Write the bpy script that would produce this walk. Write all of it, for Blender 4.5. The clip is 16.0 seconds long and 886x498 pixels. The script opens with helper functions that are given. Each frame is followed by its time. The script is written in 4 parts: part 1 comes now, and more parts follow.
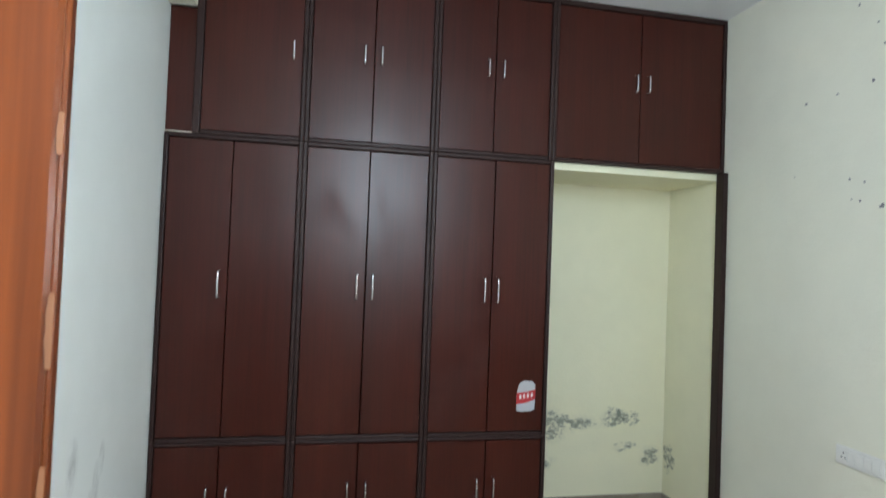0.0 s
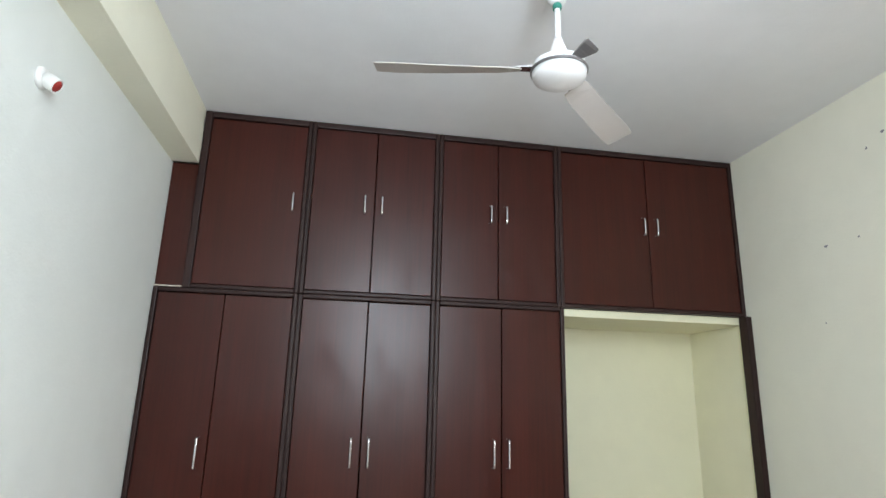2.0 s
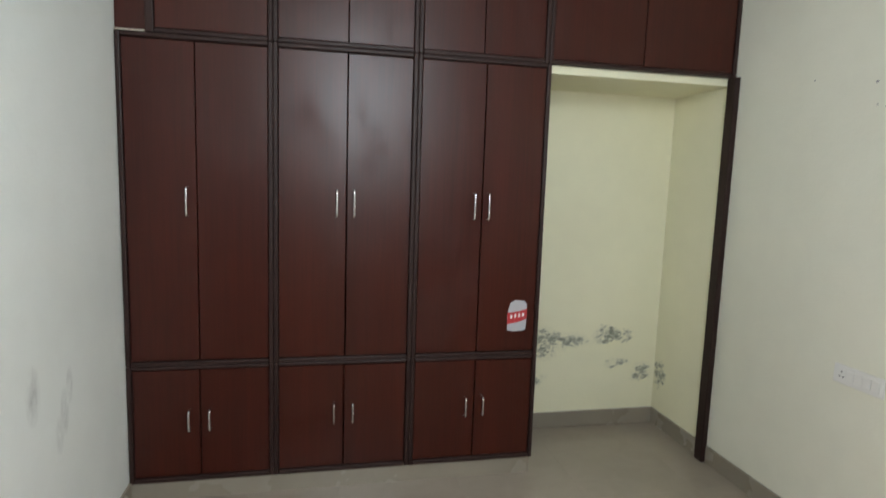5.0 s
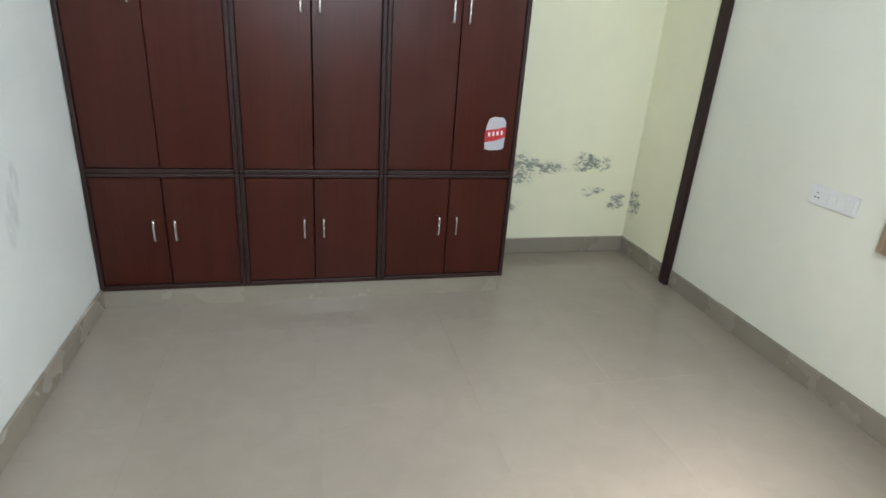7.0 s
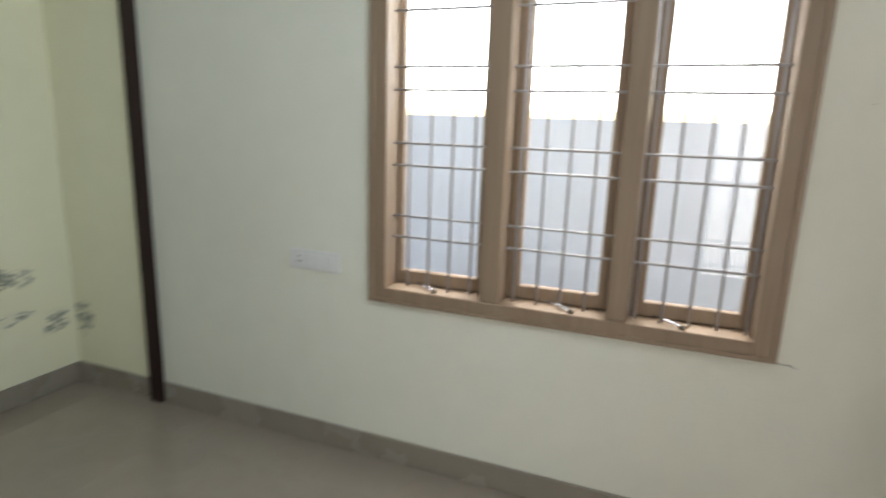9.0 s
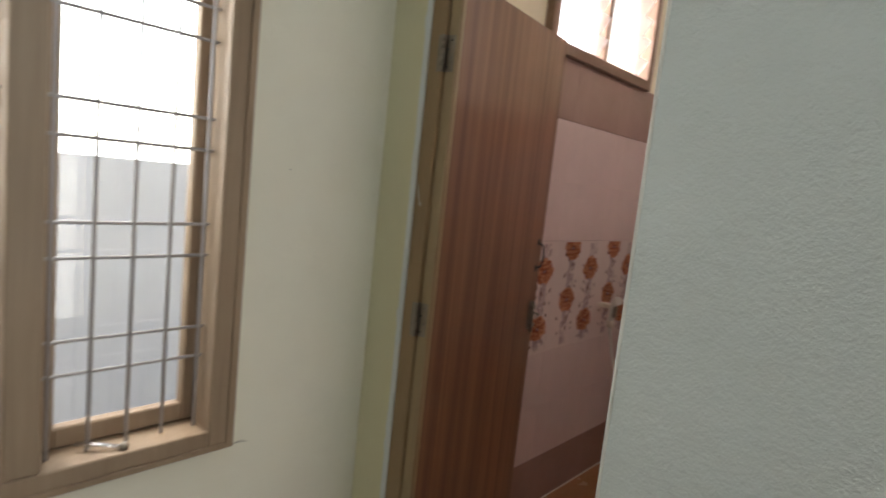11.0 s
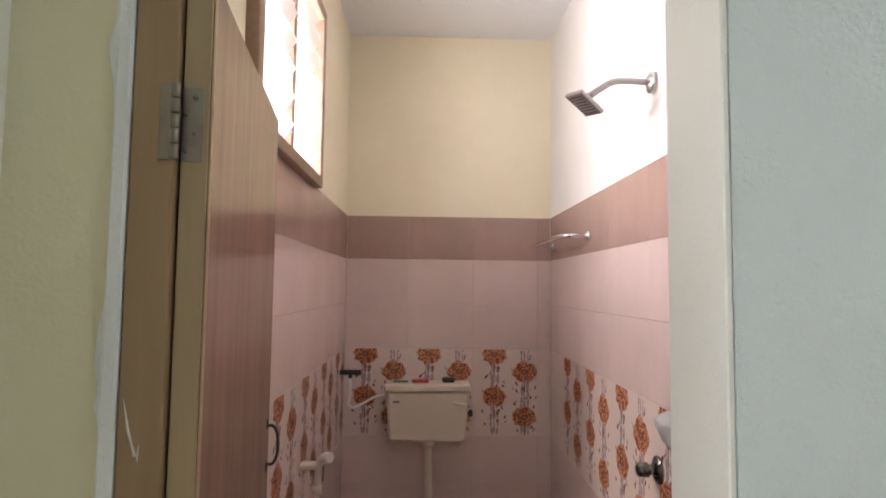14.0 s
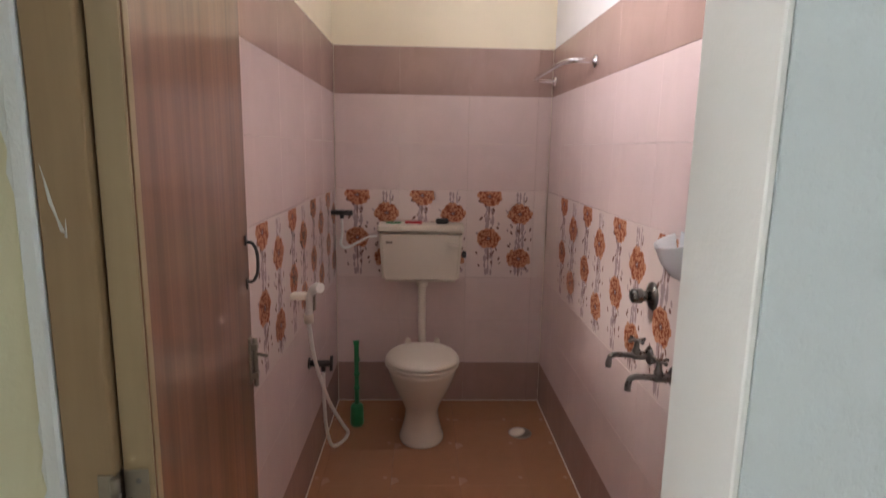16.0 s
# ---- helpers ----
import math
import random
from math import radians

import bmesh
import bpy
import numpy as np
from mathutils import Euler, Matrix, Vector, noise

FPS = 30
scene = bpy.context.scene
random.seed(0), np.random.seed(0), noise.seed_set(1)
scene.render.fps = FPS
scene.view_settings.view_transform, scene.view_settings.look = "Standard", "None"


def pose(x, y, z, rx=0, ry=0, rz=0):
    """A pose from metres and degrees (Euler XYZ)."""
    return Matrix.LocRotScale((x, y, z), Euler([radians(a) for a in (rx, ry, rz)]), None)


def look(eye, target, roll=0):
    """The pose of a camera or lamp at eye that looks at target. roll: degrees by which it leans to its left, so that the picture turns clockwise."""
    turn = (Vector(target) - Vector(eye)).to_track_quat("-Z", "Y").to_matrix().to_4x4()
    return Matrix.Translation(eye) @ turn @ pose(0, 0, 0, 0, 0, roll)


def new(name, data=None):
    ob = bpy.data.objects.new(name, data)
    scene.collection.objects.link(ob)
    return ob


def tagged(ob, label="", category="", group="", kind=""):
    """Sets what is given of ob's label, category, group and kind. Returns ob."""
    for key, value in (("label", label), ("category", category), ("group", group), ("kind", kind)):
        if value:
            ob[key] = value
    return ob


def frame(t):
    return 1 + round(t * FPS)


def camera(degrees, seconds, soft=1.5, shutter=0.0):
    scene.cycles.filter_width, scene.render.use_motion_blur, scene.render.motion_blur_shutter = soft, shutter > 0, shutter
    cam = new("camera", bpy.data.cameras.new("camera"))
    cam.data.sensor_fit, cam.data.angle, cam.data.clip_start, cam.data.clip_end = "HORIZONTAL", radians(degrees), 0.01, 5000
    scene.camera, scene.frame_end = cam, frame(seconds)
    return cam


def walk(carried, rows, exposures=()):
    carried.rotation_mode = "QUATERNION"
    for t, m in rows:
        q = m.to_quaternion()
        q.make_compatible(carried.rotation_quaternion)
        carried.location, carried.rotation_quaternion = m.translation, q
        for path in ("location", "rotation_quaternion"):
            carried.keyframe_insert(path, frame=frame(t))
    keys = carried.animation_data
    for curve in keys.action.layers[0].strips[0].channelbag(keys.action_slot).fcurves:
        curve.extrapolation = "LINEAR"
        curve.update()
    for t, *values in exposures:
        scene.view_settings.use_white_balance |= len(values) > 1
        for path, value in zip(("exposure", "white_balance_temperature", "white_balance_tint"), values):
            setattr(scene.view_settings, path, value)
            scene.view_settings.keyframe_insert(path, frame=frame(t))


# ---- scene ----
cam = camera(75.6, 16.0, shutter=0.5)

PATH = [
    (0, (0.791, -2.886, 1.538), (1.179, -0.925, 1.588), 2.2),
    (0.5, (0.801, -2.824, 1.585), (1.216, -0.881, 1.814), 1.7),
    (1, (0.827, -2.771, 1.63), (1.232, -0.851, 2.02), 1.9),
    (1.5, (0.871, -2.728, 1.653), (1.213, -0.823, 2.155), 1.7),
    (2, (0.866, -2.732, 1.66), (1.187, -0.823, 2.159), 1.5),
    (2.5, (0.858, -2.74, 1.658), (1.206, -0.829, 2.133), 0.8),
    (3, (0.862, -2.739, 1.639), (1.28, -0.818, 2.005), 0.5),
    (3.5, (0.868, -2.733, 1.627), (1.336, -0.804, 1.874), 0.5),
    (4, (0.877, -2.731, 1.592), (1.352, -0.792, 1.726), 0.8),
    (4.5, (0.88, -2.722, 1.546), (1.331, -0.774, 1.512), 1.4),
    (5, (0.863, -2.714, 1.533), (1.276, -0.772, 1.291), 1.9),
    (5.2, (0.868, -2.704, 1.521), (1.261, -0.768, 1.21), 1.9),
    (7.3, (0.929, -2.623, 1.345), (1.46, -0.852, 0.582), 4.6),
    (7.5, (0.952, -2.569, 1.356), (1.67, -0.858, 0.61), 4.5),
    (8, (0.966, -2.412, 1.387), (2.188, -0.981, 0.71), 2.8),
    (8.5, (1.029, -2.273, 1.401), (2.559, -1.134, 0.8), 2.3),
    (9, (1.136, -2.138, 1.323), (2.957, -1.431, 0.895), 1.9),
    (9.5, (1.236, -2.004, 1.387), (3.192, -1.907, 0.98), 2.7),
    (10, (1.345, -1.778, 1.428), (3.183, -2.47, 1.052), 5.1),
    (10.2, (1.371, -1.743, 1.393), (3.132, -2.628, 1.056), 6.2),
    (12.3, (2.143, -1.862, 1.493), (2.736, -3.760, 1.274), 2.6),
    (12.5, (2.194, -1.893, 1.490), (2.718, -3.813, 1.294), 2.5),
    (13, (2.314, -2.055, 1.500), (2.610, -4.029, 1.372), -0.6),
    (13.5, (2.398, -2.163, 1.524), (2.515, -4.159, 1.523), 1.8),
    (14, (2.429, -2.195, 1.564), (2.375, -4.190, 1.697), 0.7),
    (14.5, (2.445, -2.203, 1.568), (2.346, -4.194, 1.732), 0.5),
    (15, (2.429, -2.248, 1.526), (2.332, -4.246, 1.544), 0.6),
    (15.5, (2.419, -2.298, 1.483), (2.332, -4.288, 1.307), 0.4),
    (16, (2.405, -2.316, 1.443), (2.336, -4.285, 1.096), 1.0),
]
EXPOSURES = [(0, 0.62, 6500, 10), (1.2, 0.78, 6700, 12), (2.5, 0.60, 7000, 15), (3.5, 0.46, 7000, 14), (5.2, 0.44, 7200, 14), (7.3, 0.92, 6600, 12), (8, 0.64, 6900, 13), (9, 0.22, 6800, 12), (10.2, -0.04, 6700, 11), (12.3, 0.16, 8100, 15), (13.4, 0.62, 7400, 14), (14.5, 0.44, 6500, 13), (15.5, 0.36, 6400, 14), (16, 0.60, 6500, 14)]
walk(cam, [(t, look(e, a, r)) for t, e, a, r in PATH], EXPOSURES)

# ---- world and light ----
world = bpy.data.worlds.new("overcast_sky")
scene.world = world
world.use_nodes = True
wn, wl = world.node_tree.nodes, world.node_tree.links
sky = wn.new("ShaderNodeTexSky")
sky.sky_type = "NISHITA"
sky.sun_disc = False
sky.sun_elevation, sky.sun_rotation = radians(48), radians(80)
wl.new(sky.outputs[0], wn["Background"].inputs[0])
wn["Background"].inputs[1].default_value = 0.3


def lamp(name, kind, energy, color, m, **more):
    data = bpy.data.lights.new(name, kind)
    data.energy, data.color = energy, color
    for key, value in more.items():
        if key == "size":
            data.shape, data.size, data.size_y = "RECTANGLE", value[0], value[1]
        elif key == "angle":
            data.angle = radians(value)
        elif key == "radius":
            data.shadow_soft_size = value
        elif key == "spread":
            data.spread = radians(value)
    ob = new(name, data)
    ob.matrix_world = m
    return ob


lamp("sun", "SUN", 1.2, (1.0, 0.95, 0.87), look((8, -3, 9), (0, -4, 0)), angle=12)
# daylight of the sky in the two window openings
lamp("window_daylight", "AREA", 41, (0.90, 0.97, 1.0), look((3.42, -1.81, 1.86), (2.0, -1.75, 1.66)), size=(1.9, 0.95))
lamp("louvre_daylight", "AREA", 28, (1.0, 0.96, 0.97), look((3.24, -4.05, 2.14), (2.0, -4.05, 2.62)), size=(1.05, 0.55))
# fill lamp added in the unseen west doorway to brighten the east wall
lamp("doorway_fill", "AREA", 14, (0.95, 0.98, 1.0), look((-0.10, -2.75, 1.12), (3.0, -2.62, 1.25)), size=(0.54, 1.9))
# unseen source, known by its highlight in the wardrobe doors; the fanlight is assumed
lamp("wardrobe_highlight_source", "AREA", 37, (0.70, 0.87, 1.0), look((1.24, -3.10, 2.29), (1.35, 0.0, 1.7)), size=(0.60, 1.08))

# ---- materials ----


def shader(name, color, rough=0.5, metal=0.0, spec=0.5, coat=0.0):
    m = bpy.data.materials.new(name)
    m.use_nodes = True
    p = m.node_tree.nodes["Principled BSDF"]
    p.inputs["Base Color"].default_value = (*color, 1)
    p.inputs["Roughness"].default_value = rough
    p.inputs["Metallic"].default_value = metal
    p.inputs["Specular IOR Level"].default_value = spec
    p.inputs["Coat Weight"].default_value = coat
    p.inputs["Coat Roughness"].default_value = 0.12
    return m


class Nodes:
    """Short ways to add nodes to a material."""

    def __init__(self, m):
        self.n, self.l = m.node_tree.nodes, m.node_tree.links
        self.p = self.n["Principled BSDF"]
        self.co = self.n.new("ShaderNodeTexCoord").outputs["Object"]

    def scaled(self, s, src=None):
        t = self.n.new("ShaderNodeMapping")
        t.inputs["Scale"].default_value = s
        self.l.new(src or self.co, t.inputs[0])
        return t.outputs[0]

    def noise(self, scale, detail=4.0, rough=0.55, src=None, dist=0.0):
        t = self.n.new("ShaderNodeTexNoise")
        t.inputs["Scale"].default_value, t.inputs["Detail"].default_value = scale, detail
        t.inputs["Roughness"].default_value, t.inputs["Distortion"].default_value = rough, dist
        self.l.new(src or self.co, t.inputs["Vector"])
        return t.outputs["Fac"]

    def ramp(self, fac, *stops):
        t = self.n.new("ShaderNodeValToRGB")
        while len(t.color_ramp.elements) < len(stops):
            t.color_ramp.elements.new(0.5)
        for e, (pos, c) in zip(t.color_ramp.elements, stops):
            e.position, e.color = pos, (*c, 1) if len(c) == 3 else c
        self.l.new(fac, t.inputs[0])
        return t.outputs[0]

    def math(self, op, a, b=None, c=None, clamp=False):
        t = self.n.new("ShaderNodeMath")
        t.operation, t.use_clamp = op, clamp
        for k, v in enumerate((a, b, c)):
            if v is None:
                continue
            if isinstance(v, (int, float)):
                t.inputs[k].default_value = v
            else:
                self.l.new(v, t.inputs[k])
        return t.outputs[0]

    def mix(self, fac, a, b, mode="MIX"):
        t = self.n.new("ShaderNodeMix")
        t.data_type, t.blend_type = "RGBA", mode
        for k, v in ((0, fac), (6, a), (7, b)):
            if isinstance(v, (int, float)):
                t.inputs[k].default_value = v
            elif isinstance(v, tuple):
                t.inputs[k].default_value = (*v, 1)
            else:
                self.l.new(v, t.inputs[k])
        return t.outputs[2]

    def bump(self, height, strength, distance):
        t = self.n.new("ShaderNodeBump")
        t.inputs["Strength"].default_value, t.inputs["Distance"].default_value = strength, distance
        self.l.new(height, t.inputs["Height"])
        self.l.new(t.outputs[0], self.p.inputs["Normal"])

    def color(self, c):
        self.l.new(c, self.p.inputs["Base Color"])

    def rough(self, r):
        self.l.new(r, self.p.inputs["Roughness"])

    def random(self):
        return self.n.new("ShaderNodeObjectInfo").outputs["Random"]


def tone(c, k):
    return tuple(min(1.0, v * k) for v in c)


def plaster(name, c, rough=0.6, grain=0.35, stains=(), stain_color=(0.10, 0.11, 0.09), plane="xz", smears=()):
    """Emulsion paint on roller-textured plaster, with damp stains or smears at the given places (u, z, ru, rz)."""
    m = shader(name, c, rough, spec=0.3)
    k = Nodes(m)
    broad, fine = k.noise(1.3, 3), k.noise(160, 3, 0.6)
    base = k.ramp(broad, (0.3, tone(c, 0.95)), (0.7, tone(c, 1.03)))
    base = k.mix(0.10, base, k.ramp(k.noise(9, 5), (0.35, tone(c, 0.86)), (0.65, tone(c, 1.05))))
    if stains or smears:
        sep = k.n.new("ShaderNodeSeparateXYZ")
        k.l.new(k.co, sep.inputs[0])
        u, z = sep.outputs["XYZ".index(plane[0].upper())], sep.outputs[2]
        if stains:
            u = k.math("ADD", u, k.math("MULTIPLY", k.math("SUBTRACT", k.noise(7, 6, 0.7), 0.5), 0.15))
            z = k.math("ADD", z, k.math("MULTIPLY", k.math("SUBTRACT", k.noise(9, 6, 0.7, k.scaled((1, 1, 1.3))), 0.5), 0.11))

        def field(spots):
            total = None
            for cu, cz, ru, rz in spots:
                a = k.math("MULTIPLY", k.math("SUBTRACT", u, cu), 1 / ru)
                b = k.math("MULTIPLY", k.math("SUBTRACT", z, cz), 1 / rz)
                d = k.math("SUBTRACT", 1.0, k.math("ADD", k.math("MULTIPLY", a, a), k.math("MULTIPLY", b, b)), clamp=True)
                total = d if total is None else k.math("MAXIMUM", total, d)
            return total

        if stains:
            f = field(stains)
            n = k.noise(25, 10, 0.76, k.scaled((0.8, 0.8, 1.4)))
            flake = k.ramp(k.math("MULTIPLY", n, k.math("POWER", f, 0.45)), (0.43, (0, 0, 0)), (0.52, (1, 1, 1)))
            dark = k.ramp(k.noise(60, 5, 0.7), (0.3, tone(stain_color, 0.6)), (0.7, tone(stain_color, 2.6)))
            base = k.mix(k.math("MULTIPLY", flake, 0.85), base, dark)
            pale = k.ramp(k.math("MULTIPLY", k.noise(11, 7, 0.7), k.math("POWER", f, 0.3)), (0.40, (0, 0, 0)), (0.5, (1, 1, 1)))
            base = k.mix(k.math("MULTIPLY", pale, 0.16), base, (0.55, 0.55, 0.46))
        if smears:
            f = field(smears)
            s = k.math("MULTIPLY", k.math("POWER", f, 0.8), k.ramp(k.noise(22, 6, 0.7, k.scaled((1, 1, 0.4))), (0.35, (0, 0, 0)), (0.75, (1, 1, 1))))
            base = k.mix(k.math("MULTIPLY", s, 0.70), base, (0.18, 0.18, 0.18))
    k.color(base)
    k.bump(k.math("ADD", k.math("MULTIPLY", fine, 0.5), k.noise(38, 4, 0.6)), grain, 0.004)
    return m


def wood(name, dark, light, rough, grain_scale=(60, 60, 2.2), coat=0.0, spec=0.5, relief=0.08, contrast=(0.3, 0.72)):
    m = shader(name, light, rough, spec=spec, coat=coat)
    k = Nodes(m)
    g = k.noise(1.0, 6, 0.6, k.scaled(grain_scale), 0.4)
    b = k.noise(1.0, 3, 0.5, k.scaled(tuple(v * 0.12 for v in grain_scale)))
    c = k.ramp(g, (contrast[0], dark), (contrast[1], light))
    c = k.mix(0.35, c, k.ramp(b, (0.35, dark), (0.65, light)))
    c = k.mix(0.12, c, k.ramp(k.random(), (0.0, tone(dark, 0.8)), (1.0, tone(light, 1.1))))
    k.color(c)
    k.rough(k.ramp(k.noise(6, 5, 0.6), (0.3, (rough * 0.88,) * 3), (0.7, (min(1, rough * 1.15),) * 3)))
    k.bump(g, relief, 0.002)
    return m


def glazed(name, c, rough=0.15, veins=0.06, spread=0.05):
    m = shader(name, c, rough, spec=0.5)
    k = Nodes(m)
    base = k.mix(veins, c, k.ramp(k.noise(5, 7, 0.65, None, 0.8), (0.35, tone(c, 0.6)), (0.65, tone(c, 1.25))))
    base = k.mix(spread * 2, base, k.ramp(k.random(), (0, tone(c, 0.82)), (1, tone(c, 1.12))))
    k.color(base)
    k.rough(k.ramp(k.noise(3, 4), (0.3, (rough * 0.8,) * 3), (0.7, (rough * 1.5,) * 3)))
    k.bump(k.noise(2.4, 2), 0.05, 0.004)
    return m


def metal(name, c, rough):
    m = shader(name, c, rough, 1.0)
    k = Nodes(m)
    k.rough(k.ramp(k.noise(30, 5), (0.3, (rough * 0.7,) * 3), (0.7, (rough * 1.6,) * 3)))
    return m


def glass(name, c=(1, 1, 1), rough=0.0):
    m = shader(name, c, rough)
    m.node_tree.nodes["Principled BSDF"].inputs["Transmission Weight"].default_value = 1.0
    m.node_tree.nodes["Principled BSDF"].inputs["IOR"].default_value = 1.45
    return m


PALE = (0.71, 0.735, 0.70)
M_WEST = plaster("paint_west", PALE, smears=((-0.655, 0.63, 0.035, 0.07), (-0.61, 0.70, 0.035, 0.09), (-0.565, 0.775, 0.03, 0.07), (-0.82, 0.83, 0.05, 0.10)), plane="yz")
M_EAST = plaster("paint_east", (0.80, 0.785, 0.67))
M_ALCOVE = plaster("paint_alcove_side", (0.87, 0.835, 0.62), stains=((0.46, 0.33, 0.10, 0.14),), plane="yz")
M_NORTH = plaster("paint_alcove", (0.87, 0.835, 0.62), stains=((2.67, 0.59, 0.22, 0.10), (2.40, 0.56, 0.18, 0.07), (2.18, 0.54, 0.26, 0.15), (2.10, 0.32, 0.18, 0.11), (2.88, 0.34, 0.11, 0.085), (2.70, 0.40, 0.12, 0.05)))
M_SOUTH = plaster("paint_south", (0.54, 0.583, 0.560), grain=1.0, rough=0.5)
M_STRIP = plaster("bare_white_plaster", (0.80, 0.83, 0.81), grain=0.9, rough=0.7)
M_NICHE = plaster("paint_niche", (0.80, 0.765, 0.54))
M_JAMB = plaster("paint_jamb", (0.68, 0.67, 0.615), grain=0.25)
M_CEIL = plaster("paint_ceiling", (0.82, 0.83, 0.85), grain=0.3)
M_BEAM = plaster("paint_beam", (0.80, 0.78, 0.64))
M_BATHPAINT = plaster("paint_bath", (0.86, 0.78, 0.60))
M_BATHWHITE = plaster("paint_bath_white", (0.80, 0.78, 0.76))
M_HALL = plaster("paint_hall", (0.68, 0.67, 0.6))
M_WGROUT = plaster("white_grout", (0.72, 0.64, 0.55), 0.8)
M_GROUT = plaster("grout", (0.34, 0.31, 0.27), 0.8)
M_FLOOR = glazed("floor_tile_glaze", (0.34, 0.285, 0.235), 0.10, 0.14, 0.008)
M_SKIRT = glazed("skirting_tile_glaze", (0.29, 0.25, 0.20), 0.22, 0.1)
M_TILE = glazed("wall_tile_glaze", (0.70, 0.555, 0.53), 0.14, 0.10, 0.012)
M_TILEDARK = glazed("border_tile_glaze", (0.40, 0.265, 0.23), 0.16, 0.2, 0.02)
M_BFLOOR = glazed("bath_floor_glaze", (0.40, 0.200, 0.105), 0.22, 0.15, 0.01)
M_FLTILE = glazed("flower_tile_glaze", (0.74, 0.61, 0.575), 0.14, 0.08, 0.01)
M_PETAL = glazed("flower_print_rust", (0.32, 0.092, 0.045), 0.16, 0.5)
M_PETAL2 = glazed("flower_print_orange", (0.58, 0.27, 0.155), 0.16, 0.5)
M_STEM = glazed("flower_print_mauve", (0.42, 0.315, 0.32), 0.16, 0.3)
M_LEAF = glazed("flower_print_leaf", (0.22, 0.12, 0.10), 0.16, 0.3)
M_DOOR = wood("wardrobe_laminate", (0.032, 0.0046, 0.0022), (0.064, 0.0094, 0.0044), 0.335, (90, 90, 3.0), spec=0.36, relief=0.03)
k = Nodes(M_DOOR)
scuff = k.ramp(k.noise(3.2, 7, 0.68, k.scaled((1.0, 1.0, 0.5)), 0.6), (0.46, (0.325,) * 3), (0.56, (0.345,) * 3), (0.68, (0.46,) * 3))
k.rough(scuff)
M_TRIM = wood("wardrobe_beading", (0.020, 0.009, 0.008), (0.044, 0.021, 0.018), 0.45, (70, 70, 4), relief=0.12, spec=0.25)
# near-black that stands in for shade in the bathroom door's panel gap
M_GAPSHADE = shader("gap_shade", (0.008, 0.005, 0.005), 0.8)
M_BDOOR = wood("bath_door_laminate", (0.115, 0.044, 0.022), (0.36, 0.175, 0.098), 0.33, (26, 26, 0.55), coat=1.0, relief=0.02, contrast=(0.36, 0.66))
M_EDGE = wood("door_edge_paint", (0.29, 0.205, 0.110), (0.40, 0.30, 0.17), 0.45, (30, 30, 2))
M_FRAMEW = wood("door_frame_paint", (0.27, 0.175, 0.090), (0.38, 0.255, 0.135), 0.45, (30, 30, 2))
M_ENTRY = wood("entrance_varnish", (0.035, 0.006, 0.002), (0.20, 0.046, 0.009), 0.3, (46, 46, 0.9), coat=0.12, spec=0.35, relief=0.05)
M_RAW = wood("bare_wood", (0.14, 0.048, 0.018), (0.25, 0.10, 0.038), 0.7, (40, 40, 3))
M_WIN = wood("window_wood", (0.245, 0.165, 0.105), (0.36, 0.26, 0.175), 0.5, (45, 45, 2.5), relief=0.15)
M_BWIN = wood("louvre_wood", (0.25, 0.16, 0.115), (0.36, 0.24, 0.18), 0.5, (45, 45, 45))
M_IRON = shader("grille_paint", (0.36, 0.34, 0.34), 0.45)
M_CHROME = metal("chrome", (0.78, 0.78, 0.80), 0.18)
M_STEEL = metal("aged_steel", (0.30, 0.265, 0.22), 0.42)
M_BRASSY = metal("dull_tap_metal", (0.20, 0.19, 0.18), 0.27)
M_DARKMETAL = metal("dark_shower_metal", (0.40, 0.37, 0.38), 0.38)
M_BLACK = shader("black_plastic", (0.02, 0.018, 0.018), 0.4)
M_PORC = glazed("porcelain", (0.74, 0.66, 0.56), 0.12, 0.03, 0.0)
M_PLASTIC = shader("white_plastic", (0.78, 0.77, 0.74), 0.35)
M_PVC = shader("ivory_plastic", (0.72, 0.65, 0.55), 0.3)
M_FANW = shader("fan_enamel", (0.50, 0.47, 0.455), 0.35)
M_FANGREY = shader("fan_grey", (0.17, 0.16, 0.16), 0.3, 0.4)
M_FANBODY = shader("fan_white", (0.76, 0.76, 0.76), 0.3)
M_GREEN = shader("green_plastic", (0.012, 0.23, 0.075), 0.35)
M_TEAL = shader("green_rubber", (0.02, 0.2, 0.15), 0.5)
M_RED = shader("red_print", (0.48, 0.03, 0.035), 0.4)
M_REDP = shader("red_plastic", (0.32, 0.03, 0.025), 0.35)
M_STICK = plaster("sticker_paper", (0.46, 0.46, 0.48), grain=0.1)
M_GLASS = glass("clear_glass")
M_FROST = glass("louvre_glass", (0.86, 0.87, 0.92), 0.3)
M_SOAP = shader("clear_soap_plastic", (0.85, 0.86, 0.88), 0.15)
M_SOAP.node_tree.nodes["Principled BSDF"].inputs["Transmission Weight"].default_value = 0.2
M_OUT = plaster("outside_wall_paint", (0.70, 0.73, 0.80), 0.8)
M_GROUND = plaster("outside_ground", (0.22, 0.2, 0.18), 0.9)
M_HOLE = shader("nail_hole", (0.22, 0.215, 0.23), 0.9)
M_SMUDGE = shader("dirt", (0.09, 0.08, 0.07), 0.8)

# ---- mesh helpers ----


